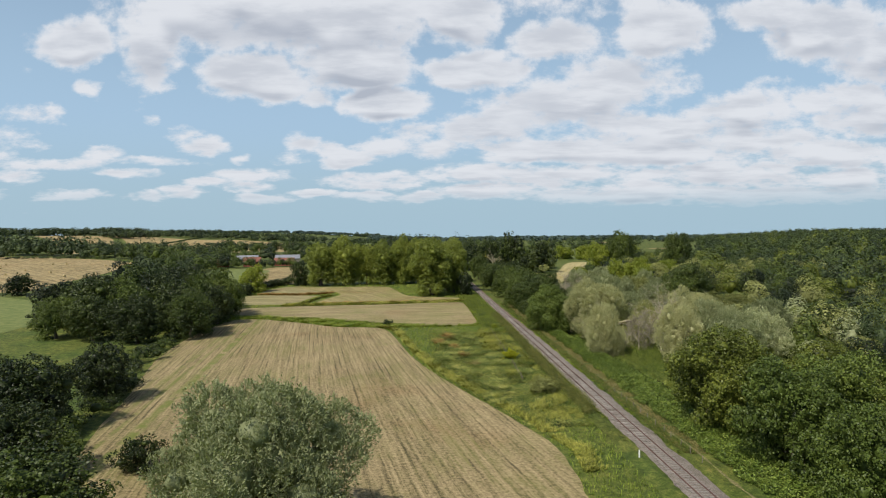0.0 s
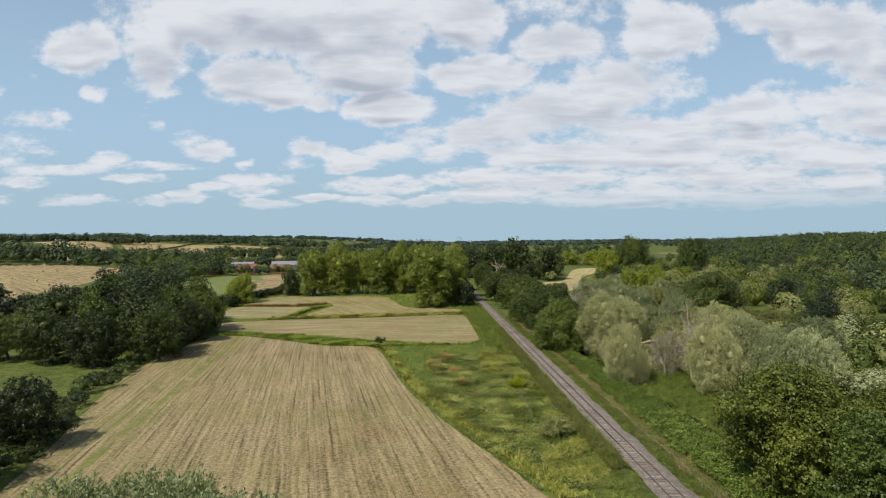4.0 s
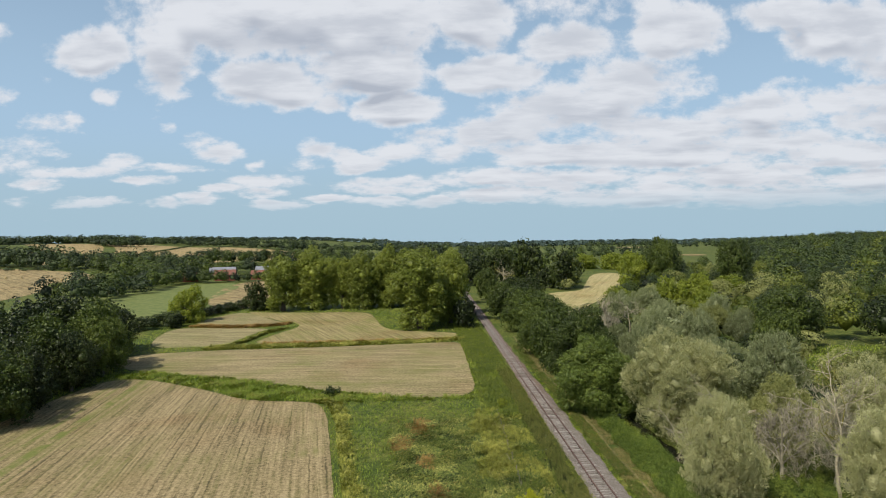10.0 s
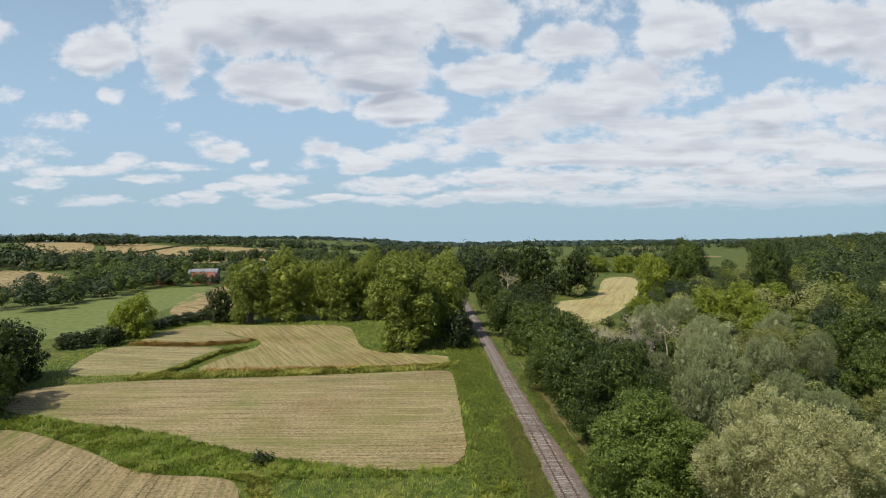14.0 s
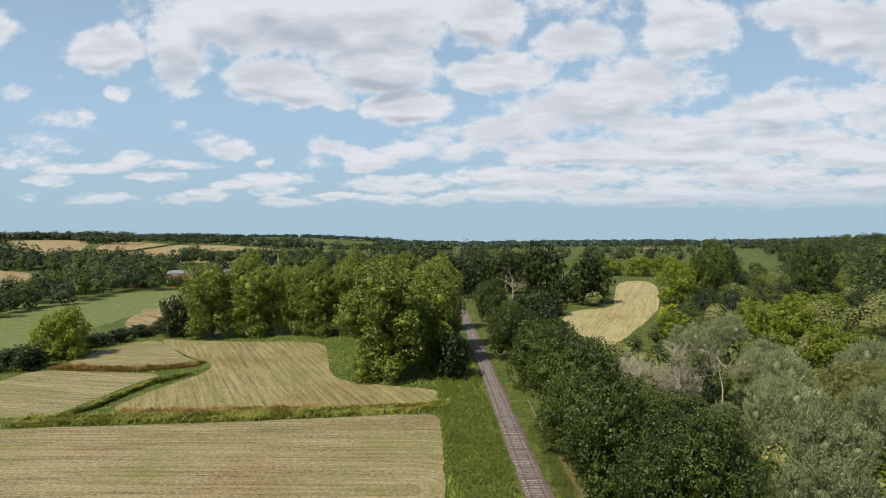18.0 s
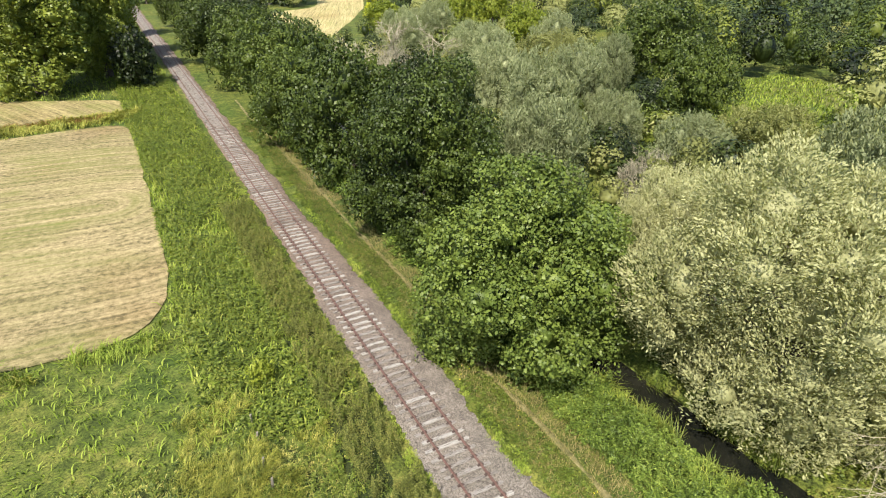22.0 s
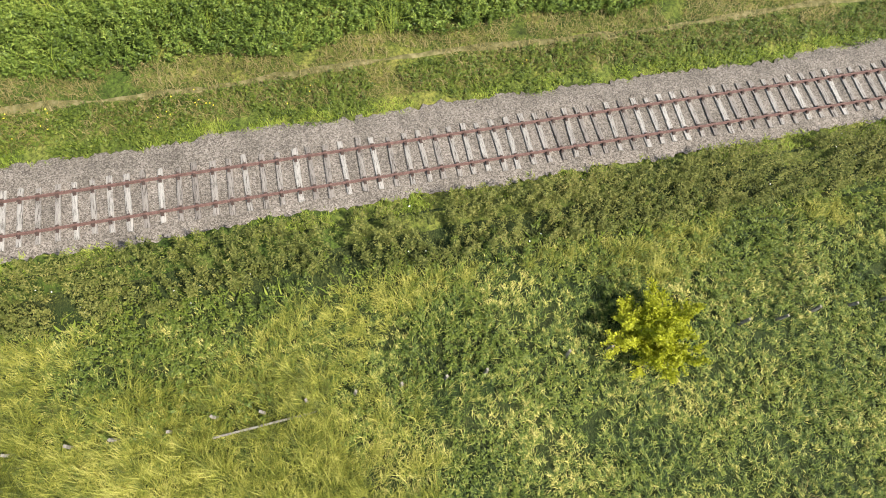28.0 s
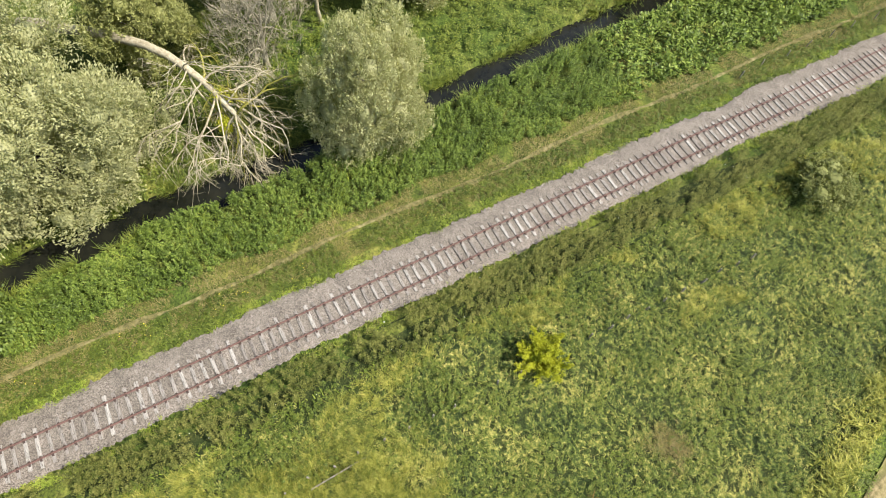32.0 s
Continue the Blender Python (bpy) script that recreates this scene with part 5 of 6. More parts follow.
stand(hedge_trees, [(-87.0, 60.0, 11.0, 7.4), (-66.5, 26.0, 9.6, 7.0), (-98.0, 66.0, 10.0, 6.2), (-79.0, 43.0, 9.0, 6.2), (-94.0, 48.0, 10.2, 7.2), (-81.0, 30.0, 9.4, 6.8), (-84.5, 77.0, 9.8, 5.2), (-91.5, 139.5, 12.5, 6.8), (-103.0, 133.0, 12.0, 7.0), (-117.0, 138.0, 11.5, 7.0), (-129.0, 143.0, 11.2, 6.8), (-92.0, 149.0, 11.0, 5.4), (-91.5, 163.0, 11.5, 5.4), (-92.5, 177.0, 13.0, 5.8)], "trees of the western hedge", "dark green broadleaf tree at the edge of the stubble field")
stand(green, [(-99.5, 151.0, 14.0, 8.0), (-113.0, 153.0, 14.2, 8.6), (-127.0, 158.0, 14.6, 9.0), (-97.5, 166.5, 14.4, 7.6), (-110.4, 170.0, 15.6, 9.4), (-97.0, 182.0, 15.5, 8.0), (-111.0, 190.0, 16.6, 9.8), (-126.0, 184.0, 16.4, 10.4), (-104.5, 205.0, 12.6, 7.0), (-121.0, 207.0, 13.0, 8.2), (-141.0, 168.0, 13.5, 9.0), (-101.5, 196.0, 13.0, 6.0), (-139.0, 190.0, 14.0, 9.0)],
      "trees of the western hedge", "dark green broadleaf tree in a thick hedge line")
near_willows = [(tree("willow_tree", 300 + k, 11, 6.0, LEAF_WILLOW_PALE, "silvery willow", lobes=22, per=30, leaf=0.155, slim=0.42, cover=1.35, low=0.0, tuft=0.26, droop=0.35, fuzz=0.2, spray=1.8, rise=0.8, heart=0.44), 11, 6.0) for k in range(2)]
stand(near_willows, [(12.6, 105.8, 12.8, 5.1), (17.4, 127.6, 14.0, 8.0), (26.2, 96.5, 12.0, 5.8), (34, 108, 13.5, 6.8), (20.5, 139.0, 9.8, 4.6)], "willows at the river bank", "silvery willow with feathery foliage leaning over the river")
willow = [(tree("willow_tree", 310 + k, 11, 6.5, LEAF_WILLOW, "silvery willow", lobes=20, per=18, leaf=0.3, slim=0.42, cover=1.4, low=0.0, tuft=0.32, droop=0.35, fuzz=0.2, spray=1.6, rise=0.8), 11, 6.5) for k in range(3)]
stand(willow, [(34.6, 133.8, 13, 5.5), (21.6, 155.5, 11, 4.5), (37.2, 104.3, 12.7, 6.2), (43.2, 94.3, 10.9, 5.7), (31.2, 84.4, 12.1, 5.8), (49.2, 104.3, 12.6, 6.7), (30, 168.5, 11.8, 4.8), (36.5, 152, 8.6, 4),
               (34.6, 185.9, 11, 4.3), (44.2, 199.5, 10.6, 4.6), (41.6, 230, 10.5, 5), (53.5, 240, 11.2, 5.2), (61, 206.3, 11.2, 4.6), (42.5, 176.5, 11.2, 4.6), (52, 222, 9.2, 4.3), (58, 187.5, 9.8, 4), (68.4, 256.8, 11.1, 5.8), (26, 184, 8, 3.6), (47, 214, 8.4, 4), (38.5, 165, 8, 3.6)],
      "willows by the river", "silvery grey-green willow beside the river")
olive = [(tree("olive_willow", 340 + k, 12, 6.5, LEAF_OLIVE, "olive willow", lobes=20, per=18, leaf=(0.24, 0.30)[k], slim=0.42, cover=1.4, low=0.0, tuft=(0.28, 0.32)[k], droop=0.3, fuzz=0.2, spray=1.3, rise=0.7), 12, 6.5) for k in range(2)]
stand(olive, [(27, 118, 10.0, 4.6), (46.5, 150.5, 9.0, 5.0), (18.5, 68.1, 10.4, 6.2), (52.8, 129.1, 10.9, 8.0), (47.0, 185.0, 10.4, 4.6), (55.5, 199.5, 9.4, 5.8)], "olive-green willows", "rounded olive-green willow with fine leaves")
field_willow = tree("willow_tree", 325, 15.6, 9.4, LEAF_WILLOW, "silvery grey-green willow standing alone in the stubble field", lobes=34, per=26, leaf=0.25, slim=0.42, cover=1.35, low=0.0, tuft=0.34, droop=0.35, fuzz=0.2, spray=1.6, rise=0.8, heart=0.5)
field_willow.matrix_basis = pose(-45.5, 24.0, float(land(-45.5, 24.0)))
poplar = [(tree("poplar_tree", 400 + k, 23, 7.5, LEAF_POPLAR, "tall poplar", lobes=34, per=14, leaf=0.36, slim=0.78, cover=1.3, low=0.0, tuft=0.52, limbs=26, heart=0.56, fuzz=0.18, spray=0.6, rise=1.0), 23, 7.5) for k in range(2)]
stand(poplar, [(-21.8, 232.8, 24.6, 10.2), (-11.6, 243.0, 23.0, 6.4), (-14.0, 252.0, 23.5, 7.4), (-8.6, 262.0, 22.6, 5.4), (-76.8, 285.3, 22.4, 8.6), (-65.0, 287.3, 24.6, 9.0), (-53.4, 289.0, 21.2, 6.4), (-44.9, 286.5, 22.4, 7.6), (-35.5, 291.5, 23.0, 7.4), (-34.8, 287.8, 24.8, 6.0), (-19.2, 292.7, 24.8, 6.2), (-8.4, 290.3, 23.0, 5.4),
               (-26.4, 295.2, 24.2, 7.6), (-22.0, 268.0, 23.0, 6.6)],
      "tall poplars", "tall leafy poplar with foliage down to the ground")
mid = [(tree("round_tree", 500 + k, 10, 6, LEAF_DARK, "round dark tree", lobes=16, per=12, leaf=0.55, slim=0.75, fuzz=0.18, cover=1.2, low=0.0, tuft=0.75, spray=0.3), 10, 6) for k in range(2)]
stand(mid, [(37.0, 374.6, 24.2, 9.4), (25.2, 396.9, 20.0, 7.9), (53.0, 352.3, 20.6, 9.4), (46.2, 358.5, 10.9, 5.4), (-7.6, 231.4, 9.4, 4.6), (15.5, 264, 8.5, 4.6), (19, 277, 10, 5.2), (23.5, 300, 10, 5.6), (31, 322, 9, 5.6), (15.5, 290, 11, 5.0), (12.5, 330, 10, 5.0), (-88.7, 289.0, 11.5, 4.8), (-104.5, 246.9, 5.0, 4.4), (-86.4, 289.8, 4.8, 5.2),
           (-212.0, 263.0, 9.5, 7.6), (-113.5, 243.0, 4.2, 4.4), (-110.0, 251.0, 4.6, 4.6), (-106.0, 265.0, 3.8, 4.2), (-104.0, 273.0, 3.6, 4.2), (-101.5, 281.0, 3.6, 4.2), (-99.0, 289.0, 3.6, 4.2), (-96.0, 297.0, 3.8, 4.2), (6.0, 379.5, 14.5, 7.2), (-2.4, 398.1, 16.9, 8.4), (14.4, 416.7, 15.7, 8.4), (36.0, 422.9, 16.9, 9.6), (-16.8, 342.3, 19.4, 9.6), (-36.0, 354.7, 18.1, 9.6), (-60.0, 342.3, 14.5, 8.4)],
      "dark trees beyond the fields", "dense dark green tree beyond the stubble fields")
lime = [(tree("lime_green_tree", 560 + k, 12, 7, LEAF_LIME, "lime tree", lobes=16, per=12, leaf=0.42, slim=0.75, fuzz=0.18, cover=1.2, low=0.0, tuft=0.6, spray=0.3), 12, 7) for k in range(2)]
stand(lime, [(89.3, 352.3, 18.1, 9.6), (76.8, 253.1, 13.9, 6.0), (-103.6, 258.0, 12.7, 6.7), (100.8, 279.1, 10.9, 8.4), (69.0, 226.0, 11.3, 5.4), (66.5, 251.0, 13.0, 5.6), (122.4, 497.3, 12.1, 10.8), (141.6, 501.1, 12.1, 9.6), (105.6, 506.0, 11.5, 9.6), (90.0, 511.0, 10.9, 8.4), (159.6, 491.1, 13.3, 9.6), (51.6, 263.0, 9.1, 6.0)],
      "bright green trees", "bright yellow-green rounded tree")
riverside = [(tree("trackside_tree", 600 + k, 11, 6.5, (LEAF_OAK_NEAR, LEAF_SPRING)[k], "green tree", lobes=22, per=16, leaf=0.24, slim=0.7, fuzz=0.18, cover=1.5, low=0.0, tuft=0.48, spray=0.3), 11, 6.5) for k in range(2)]
stand(riverside, [(22.4, 44.0, 12.6, 7.0), (12.8, 54.5, 14.0, 8.0), (13.6, 38.6, 12.8, 6.6), (29.8, 57.1, 11.4, 6.4), (12.6, 24.5, 11.8, 6.0), (24.4, 29.1, 12.2, 6.8), (15.6, 10.2, 12.1, 6.8), (33.0, 36.8, 12.3, 7.4)], "trees at the line's edge", "dense green tree overhanging the railway verge")
bare = [(tree("bare_shrub", 620 + k, 7, 4.5, GREY_TWIG, "bare shrub", "shrub", lobes=12, per=12, leaf=0.7, slim=0.05, cover=0.35, low=0.05, droop=0.0, tuft=0.35, limbs=16, bark=GREY_TWIG, heart=0.0, spray=2.0, rise=1.0), 7, 4.5) for k in range(2)]
stand(bare, [(22.0, 213.0, 6.5, 4.2), (26.5, 211.5, 7.0, 4.0), (30.5, 209.5, 6.8, 4.2), (33.5, 214.0, 6.0, 3.6), (24.5, 219.0, 6.8, 4.4), (22.5, 110.5, 8.8, 4.4), (27.5, 108.0, 10.0, 4.8), (31.0, 152.0, 5.5, 3.2)], "bare shrubs by the river", "grey-brown leafless shrub with a haze of fine twigs")


# ---------------------------------------------------------------- shrubs and saplings
def shrub(name, seed, x, y, h, r, mat, label, cover=1.3, per=12, leaf=0.16, slim=0.6, droop=0.2, heart=0.6, tuft=0.16, lobes=9):
    ob = tree(name, seed, h, r, mat, label, "shrub", lobes, cover, per, leaf, slim, 0.0, droop, tuft, 9, None, heart, spray=0.8, rise=0.8)
    ob.matrix_basis = pose(x, y, float(land(x, y)))
    return ob


def fan_sapling(seed, x, y, reach, shoots, mat, label):
    """A young tree of many shoots fanning out from its foot, each with leafy side twigs."""
    rng = np.random.default_rng(seed)
    root = tagged(new("yellow_sapling"), label, "sapling")
    root.matrix_basis = pose(x, y, float(land(x, y)))
    leafy = []
    for k in range(shoots):
        a, e = rng.uniform(0, 2 * np.pi), math.radians(rng.uniform(14, 84))
        way = np.array([math.cos(a) * math.cos(e), math.sin(a) * math.cos(e), math.sin(e)])
        d, p, pts = way.copy(), np.array([0, 0, 0.0]) + rng.normal(0, 0.06, 3) * (1, 1, 0), []
        long = reach * rng.uniform(0.6, 1.15)
        for q in range(7):
            pts.append(p)
            d = unit(d + rng.normal(0, 0.13, 3) + np.array([0, 0, 0.06]))
            p = p + d * long / 7
        V, F = tube(pts, np.linspace(0.028, 0.006, 7), 5)
        part("stem", mesh_of("stem", V, F, BARK), root)
        line = np.array(pts)
        for q in range(16):
            u = rng.uniform(1.6, 6.0)
            foot = line[int(u)] * (1 - u % 1) + line[min(int(u) + 1, 6)] * (u % 1)
            side = unit(d + rng.normal(0, 0.6, 3) + np.array([0, 0, 0.25]))
            w = rng.uniform(0.25, 0.62) * (1.15 - 0.06 * u)
            m = 34
            at = foot + side * (w * rng.uniform(0.1, 1.0, (m, 1))) + rng.normal(0, 0.055, (m, 3))
            leafy.append(leaves(rng, at, side + rng.normal(0, 0.7, (m, 3)), rng.normal(0, 0.55, (m, 3)) + (0, 0, 1), rng.uniform(0.07, 0.14, m), rng.uniform(0.035, 0.065, m)))
    V, F = join_arrays(leafy)
    part("crown", mesh_of("crown", V, F, mat), root)


fan_sapling(733, -9.3, 103.7, 2.55, 64, LEAF_YELLOW, "bright yellow-green sapling with fanned loose shoots standing in the meadow")
shrub("green_sapling", 702, -7.2, 143, 1.6, 1.0, LEAF_LIME, "slim green sapling beside the railway weeds", 1.0)
shrub("brown_scrub", 703, -8.0, 76.0, 2.6, 3.0, LEAF_BROWN, "olive-brown thorny scrub bush beside the railway", 1.0, 10, 0.17, 0.5, 0.2, 0.6, 0.22, 14)
shrub("round_bush", 704, -38.4, 154.4, 1.5, 1.9, LEAF_DARK, "small dark round bush at the field edge", 1.2, 8, 0.22, tuft=0.2)
shrub("field_bush", 705, -65.2, 45.5, 4.2, 3.2, LEAF_DARK, "dark bush standing in the stubble field", 1.2, 9, 0.26, tuft=0.3)
shrub("ochre_bush", 706, 29.6, 146.0, 8.4, 3.9, LEAF_BROWN, "dark ochre-green bush among the willows", 1.2, 9, 0.3, tuft=0.35)
shrub("yellow_bush", 707, 69, 306, 4.8, 7.0, LEAF_YELLOW, "low bright yellow bush at the edge of a pale field", 1.2, 8, 0.5, tuft=0.5)


# ---------------------------------------------------------------- dead trees
def limb(rng, pieces, start, way, length, girth, depth, sag):
    """A crooked dead limb that forks."""
    n = (4, 5, 7, 7)[depth]
    pts, p, d = [start], np.array(start, float), unit(np.array(way, float))
    for k in range(n):
        d = unit(d + rng.normal(0, 0.17, 3) + np.array([0, 0, sag]))
        p = p + d * length / n
        pts.append(p)
    pieces.append(tube(pts, np.linspace(girth, girth * 0.45, n + 1), 5 if depth > 1 else 4))
    if depth:
        for k in range(int(rng.integers(3, 6)) if depth > 1 else 5):
            j = int(rng.integers(2, n + 1))
            limb(rng, pieces, pts[j], d + rng.normal(0, 0.62, 3), length * rng.uniform(0.45, 0.7), girth * rng.uniform(0.42, 0.6), depth - 1, sag)


def dead_tree(seed, x, y, spine, girth, label, boughs, sag=-0.04, reach=3.2, depth=3, fine=1.0, first=6, spread=0.75):
    rng = np.random.default_rng(seed)
    root = tagged(new("dead_tree"), label, "tree")
    root.matrix_basis = pose(x, y, float(land(x, y)))
    S = np.array(spine, float)
    u = np.linspace(0, len(S) - 1, 14)
    line = np.stack([np.interp(u, np.arange(len(S)), S[:, c]) for c in range(3)], 1) + rng.normal(0, 0.05, (14, 3))
    V, F = tube(line, np.linspace(girth, girth * 0.4, 14), 8)
    part("trunk", smooth(mesh_of("trunk", V, F, DEAD_WOOD)), root, "pale barkless trunk")
    for k in range(boughs):
        pieces = []
        j = int(rng.integers(first, 14))
        tip = unit(line[-1] - line[-4])
        limb(rng, pieces, line[j], tip * 0.7 + rng.normal(0, spread, 3), reach * rng.uniform(0.7, 1.2), girth * rng.uniform(0.3, 0.5) * fine, depth, sag)
        V, F = join_arrays(pieces)
        part("bough", smooth(mesh_of("bough", V, F, MOSS if k % 4 == 3 else DEAD_WOOD)), root)
    return root


fallen = dead_tree(801, 34.5, 128.0, [(0, 0, -0.3), (-1.5, -1.2, 2.2), (-5.5, -4.0, 4.2), (-9.0, -7.2, 5.2), (-12.5, -10.0, 5.7), (-15.5, -11.7, 5.4), (-17.5, -12.6, 4.7), (-19.0, -13.2, 3.8)], 0.48, "pale dead tree leaning over the river with bare drooping branches", 30, -0.10, 5.0, 3, 0.42, 9, 1.0)


def ivy(x, y, z, r, seed):
    """A hanging clump of small leaves round a bough."""
    rng = np.random.default_rng(seed)
    q = unit(rng.normal(0, 1, (900, 3)))
    at = np.array([x, y, z]) + q * (r, r, 1.7 * r) * rng.uniform(0.4, 1.0, (900, 1))
    V, F = leaves(rng, at, rng.normal(0, 1, (900, 3)), q + rng.normal(0, 0.4, (900, 3)), rng.uniform(0.08, 0.17, 900), rng.uniform(0.06, 0.12, 900))
    part("ivy", mesh_of("ivy", V, F, LEAF_YELLOW), fallen, "yellow-green ivy on the bare boughs")


ivy(-17.4, -12.6, 4.0, 0.75, 1)
ivy(-18.6, -12.2, 2.8, 0.6, 2)
dead_tree(802, 25.5, 104.5, [(0, 0, -0.3), (-0.4, 0.2, 4.0), (-0.2, -0.4, 8.0), (-0.8, -0.2, 11.0)], 0.20, "grey bare dead tree standing among the willows", 11, 0.03, 4.2, 3, 0.8)
dead_tree(803, 36, 204.6, [(0, 0, -0.3), (0.3, 0.2, 3.5), (-0.2, 0.4, 7.0), (-0.5, 0.2, 9.5)], 0.17, "pale bare dead tree rising from the thicket", 6, 0.02, 3.2)
dead_tree(804, 30.5, 209, [(0, 0, -0.3), (0.2, 0.1, 3.0), (0.1, -0.2, 6.0), (-0.3, 0.1, 8.0)], 0.22, "grey leafless tree with fine twigs", 10, 0.03, 3.6, 2)
dead_tree(805, 20.9, 351, [(0, 0, -0.3), (0.2, 0.1, 4.0), (0.1, -0.2, 7.0), (-0.3, 0.1, 9.5)], 0.26, "grey-brown leafless tree beside dark trees", 10, 0.03, 4.6, 2)


# ---------------------------------------------------------------- fence, markers
def post_mesh(h, w, mat):
    bm = bmesh.new()
    bmesh.ops.create_cube(bm, size=1)
    bmesh.ops.subdivide_edges(bm, edges=bm.edges[:], cuts=1, use_grid_fill=True)
    for v in bm.verts:
        k = 0.86 if v.co.z > 0.4 else 1.0
        v.co = Vector((v.co.x * w * k, v.co.y * w * k, (v.co.z + 0.5) * h - 0.2 + (0.03 * v.co.x if v.co.z > 0.4 else 0)))
    bmesh.ops.bevel(bm, geom=list(bm.edges), offset=w * 0.06, segments=1, affect="EDGES")
    me = bpy.data.meshes.new("post")
    bm.to_mesh(me)
    bm.free()
    me.materials.append(mat)
    return me


def build_fences():
    rng = np.random.default_rng(31)
    fence = tagged(new("field_fence"), "row of short grey wooden fence posts in long grass", "fence")
    me = post_mesh(1.0, 0.115, POST_WOOD)
    for k in range(34):
        y = 85.75 + 1.64 * k - (0.6 if k < 10 else 0) + rng.uniform(-0.1, 0.1)
        x = -9.95 + 0.026 * (y - 90) + rng.uniform(-0.1, 0.1)
        if abs(y - 102.7) < 2.0 or k == 14:
            continue
        p = part("post", me, fence)
        p.matrix_local = pose(x, y, float(land(x, y)), rng.uniform(-6, 6), rng.uniform(-6, 6), rng.uniform(0, 90))
    rail = tagged(new("fallen_fence_rail", box_mesh("fallen_fence_rail", 0.08, 3.6, 0.06, POST_WOOD, 0.015)), "long grey wooden rail lying in the grass", "fence rail")
    rail.matrix_basis = pose(-9.7, 118.5, float(land(-9.7, 118.5)) + 0.45, 0.8, 0, 2.5)
    side = tagged(new("path_fence"), "thin pale posts along the footpath", "fence")
    thin = post_mesh(1.1, 0.08, POST_WOOD)
    for k in range(12):
        y, x = 42 + 2.9 * k + rng.uniform(-0.2, 0.2), 4.15 + rng.uniform(-0.12, 0.12)
        p = part("post", thin, side)
        p.matrix_local = pose(x, y, float(land(x, y)), rng.uniform(-5, 5), rng.uniform(-5, 5), 0)
    mark = tagged(new("track_marker", post_mesh(1.15, 0.16, WHITE_PAINT)), "white painted marker post beside the ballast", "marker post")
    mark.matrix_basis = pose(-2.94, 44.3, float(land(-2.94, 44.3)))


build_fences()


# ---------------------------------------------------------------- farm and bales
def gable(name, w, d, eaves, ridge, wall_mat, roof_mat, label, x, y, turn, windows=3):
    """A building with its walls, a pitched roof with eaves, door and windows."""
    b = tagged(new(name), label, "building")
    b.matrix_basis = pose(x, y, float(land(x, y)), 0, 0, turn)
    V = [(sx * w / 2, sy * d / 2, z) for z in (-0.3, eaves) for sx, sy in ((-1, -1), (1, -1), (1, 1), (-1, 1))] + [(-w / 2, 0, ridge), (w / 2, 0, ridge)]
    part("wall", mesh_of("wall", np.array(V), [(0, 1, 5, 4), (2, 3, 7, 6), (1, 2, 6, 9, 5), (3, 0, 4, 8, 7)], wall_mat), b)
    for s in (-1, 1):
        o, t = 0.5, 0.18
        e = eaves - (ridge - eaves) * o / (d / 2)
        R = [(-w / 2 - o, s * (d / 2 + o), e), (w / 2 + o, s * (d / 2 + o), e), (w / 2 + o, 0, ridge), (-w / 2 - o, 0, ridge)]
        R += [(x_, y_, z_ + t) for x_, y_, z_ in R]
        part("roof", mesh_of("roof", np.array(R), [(0, 1, 2, 3), (4, 5, 6, 7), (0, 1, 5, 4), (1, 2, 6, 5), (2, 3, 7, 6), (3, 0, 4, 7)], roof_mat), b)
    for k in range(windows):
        win = part("window", box_mesh("window", 1.3, 0.12, 1.3, GLASS_DARK, 0.02), b)
        win.location = ((k - (windows - 1) / 2) * w / (windows + 0.5), -d / 2 - 0.02, eaves * 0.42)
    return b


gable("farmhouse", 13, 8, 4.2, 7.2, BRICK_RED, TILE_RED, "red brick farmhouse with a red tiled roof", -155, 460, 12)
gable("brick_barn", 15, 8, 3.4, 6.2, BRICK_RED, TILE_RED, "long red brick barn with a tiled roof", -131, 466, 6, 4)
gable("brick_barn", 9, 7, 3.2, 6.0, BRICK_RED, TILE_RED, "small red brick outbuilding", -177, 456, 30, 2)
gable("grey_barn", 24, 14, 4.0, 7.0, POST_WOOD, SHEET_GREY, "large grey sheet-roofed farm barn", -172, 499, 8, 0)
gable("grey_barn", 20, 12, 4.0, 6.8, POST_WOOD, SHEET_GREY, "grey sheet-roofed farm barn", -136, 506, 8, 0)


def build_bales():
    V, F = tube([(0, -0.62, 0), (0, -0.56, 0), (0, 0.56, 0), (0, 0.62, 0)], [0.66, 0.74, 0.74, 0.66], 16)
    n = len(V)
    faces = [tuple(f) for f in F.tolist()] + [tuple(range(16))[::-1], tuple(range(n - 16, n))]
    me = mesh_of("straw_bale", V, faces, BALE)
    rng = np.random.default_rng(6)
    k = 0
    while k < 34:
        x, y = rng.uniform(-480, -225), rng.uniform(285, 530)
        if not bool(inside(FIELD_BALES, np.array(x), np.array(y))):
            continue
        ob = tagged(new("straw_bale", me), "round golden straw bale lying on stubble", "bale", "bales on the stubble field")
        ob.matrix_basis = pose(x, y, float(land(x, y)) + 0.76, 0, 0, rng.uniform(0, 180))
        k += 1


build_bales()


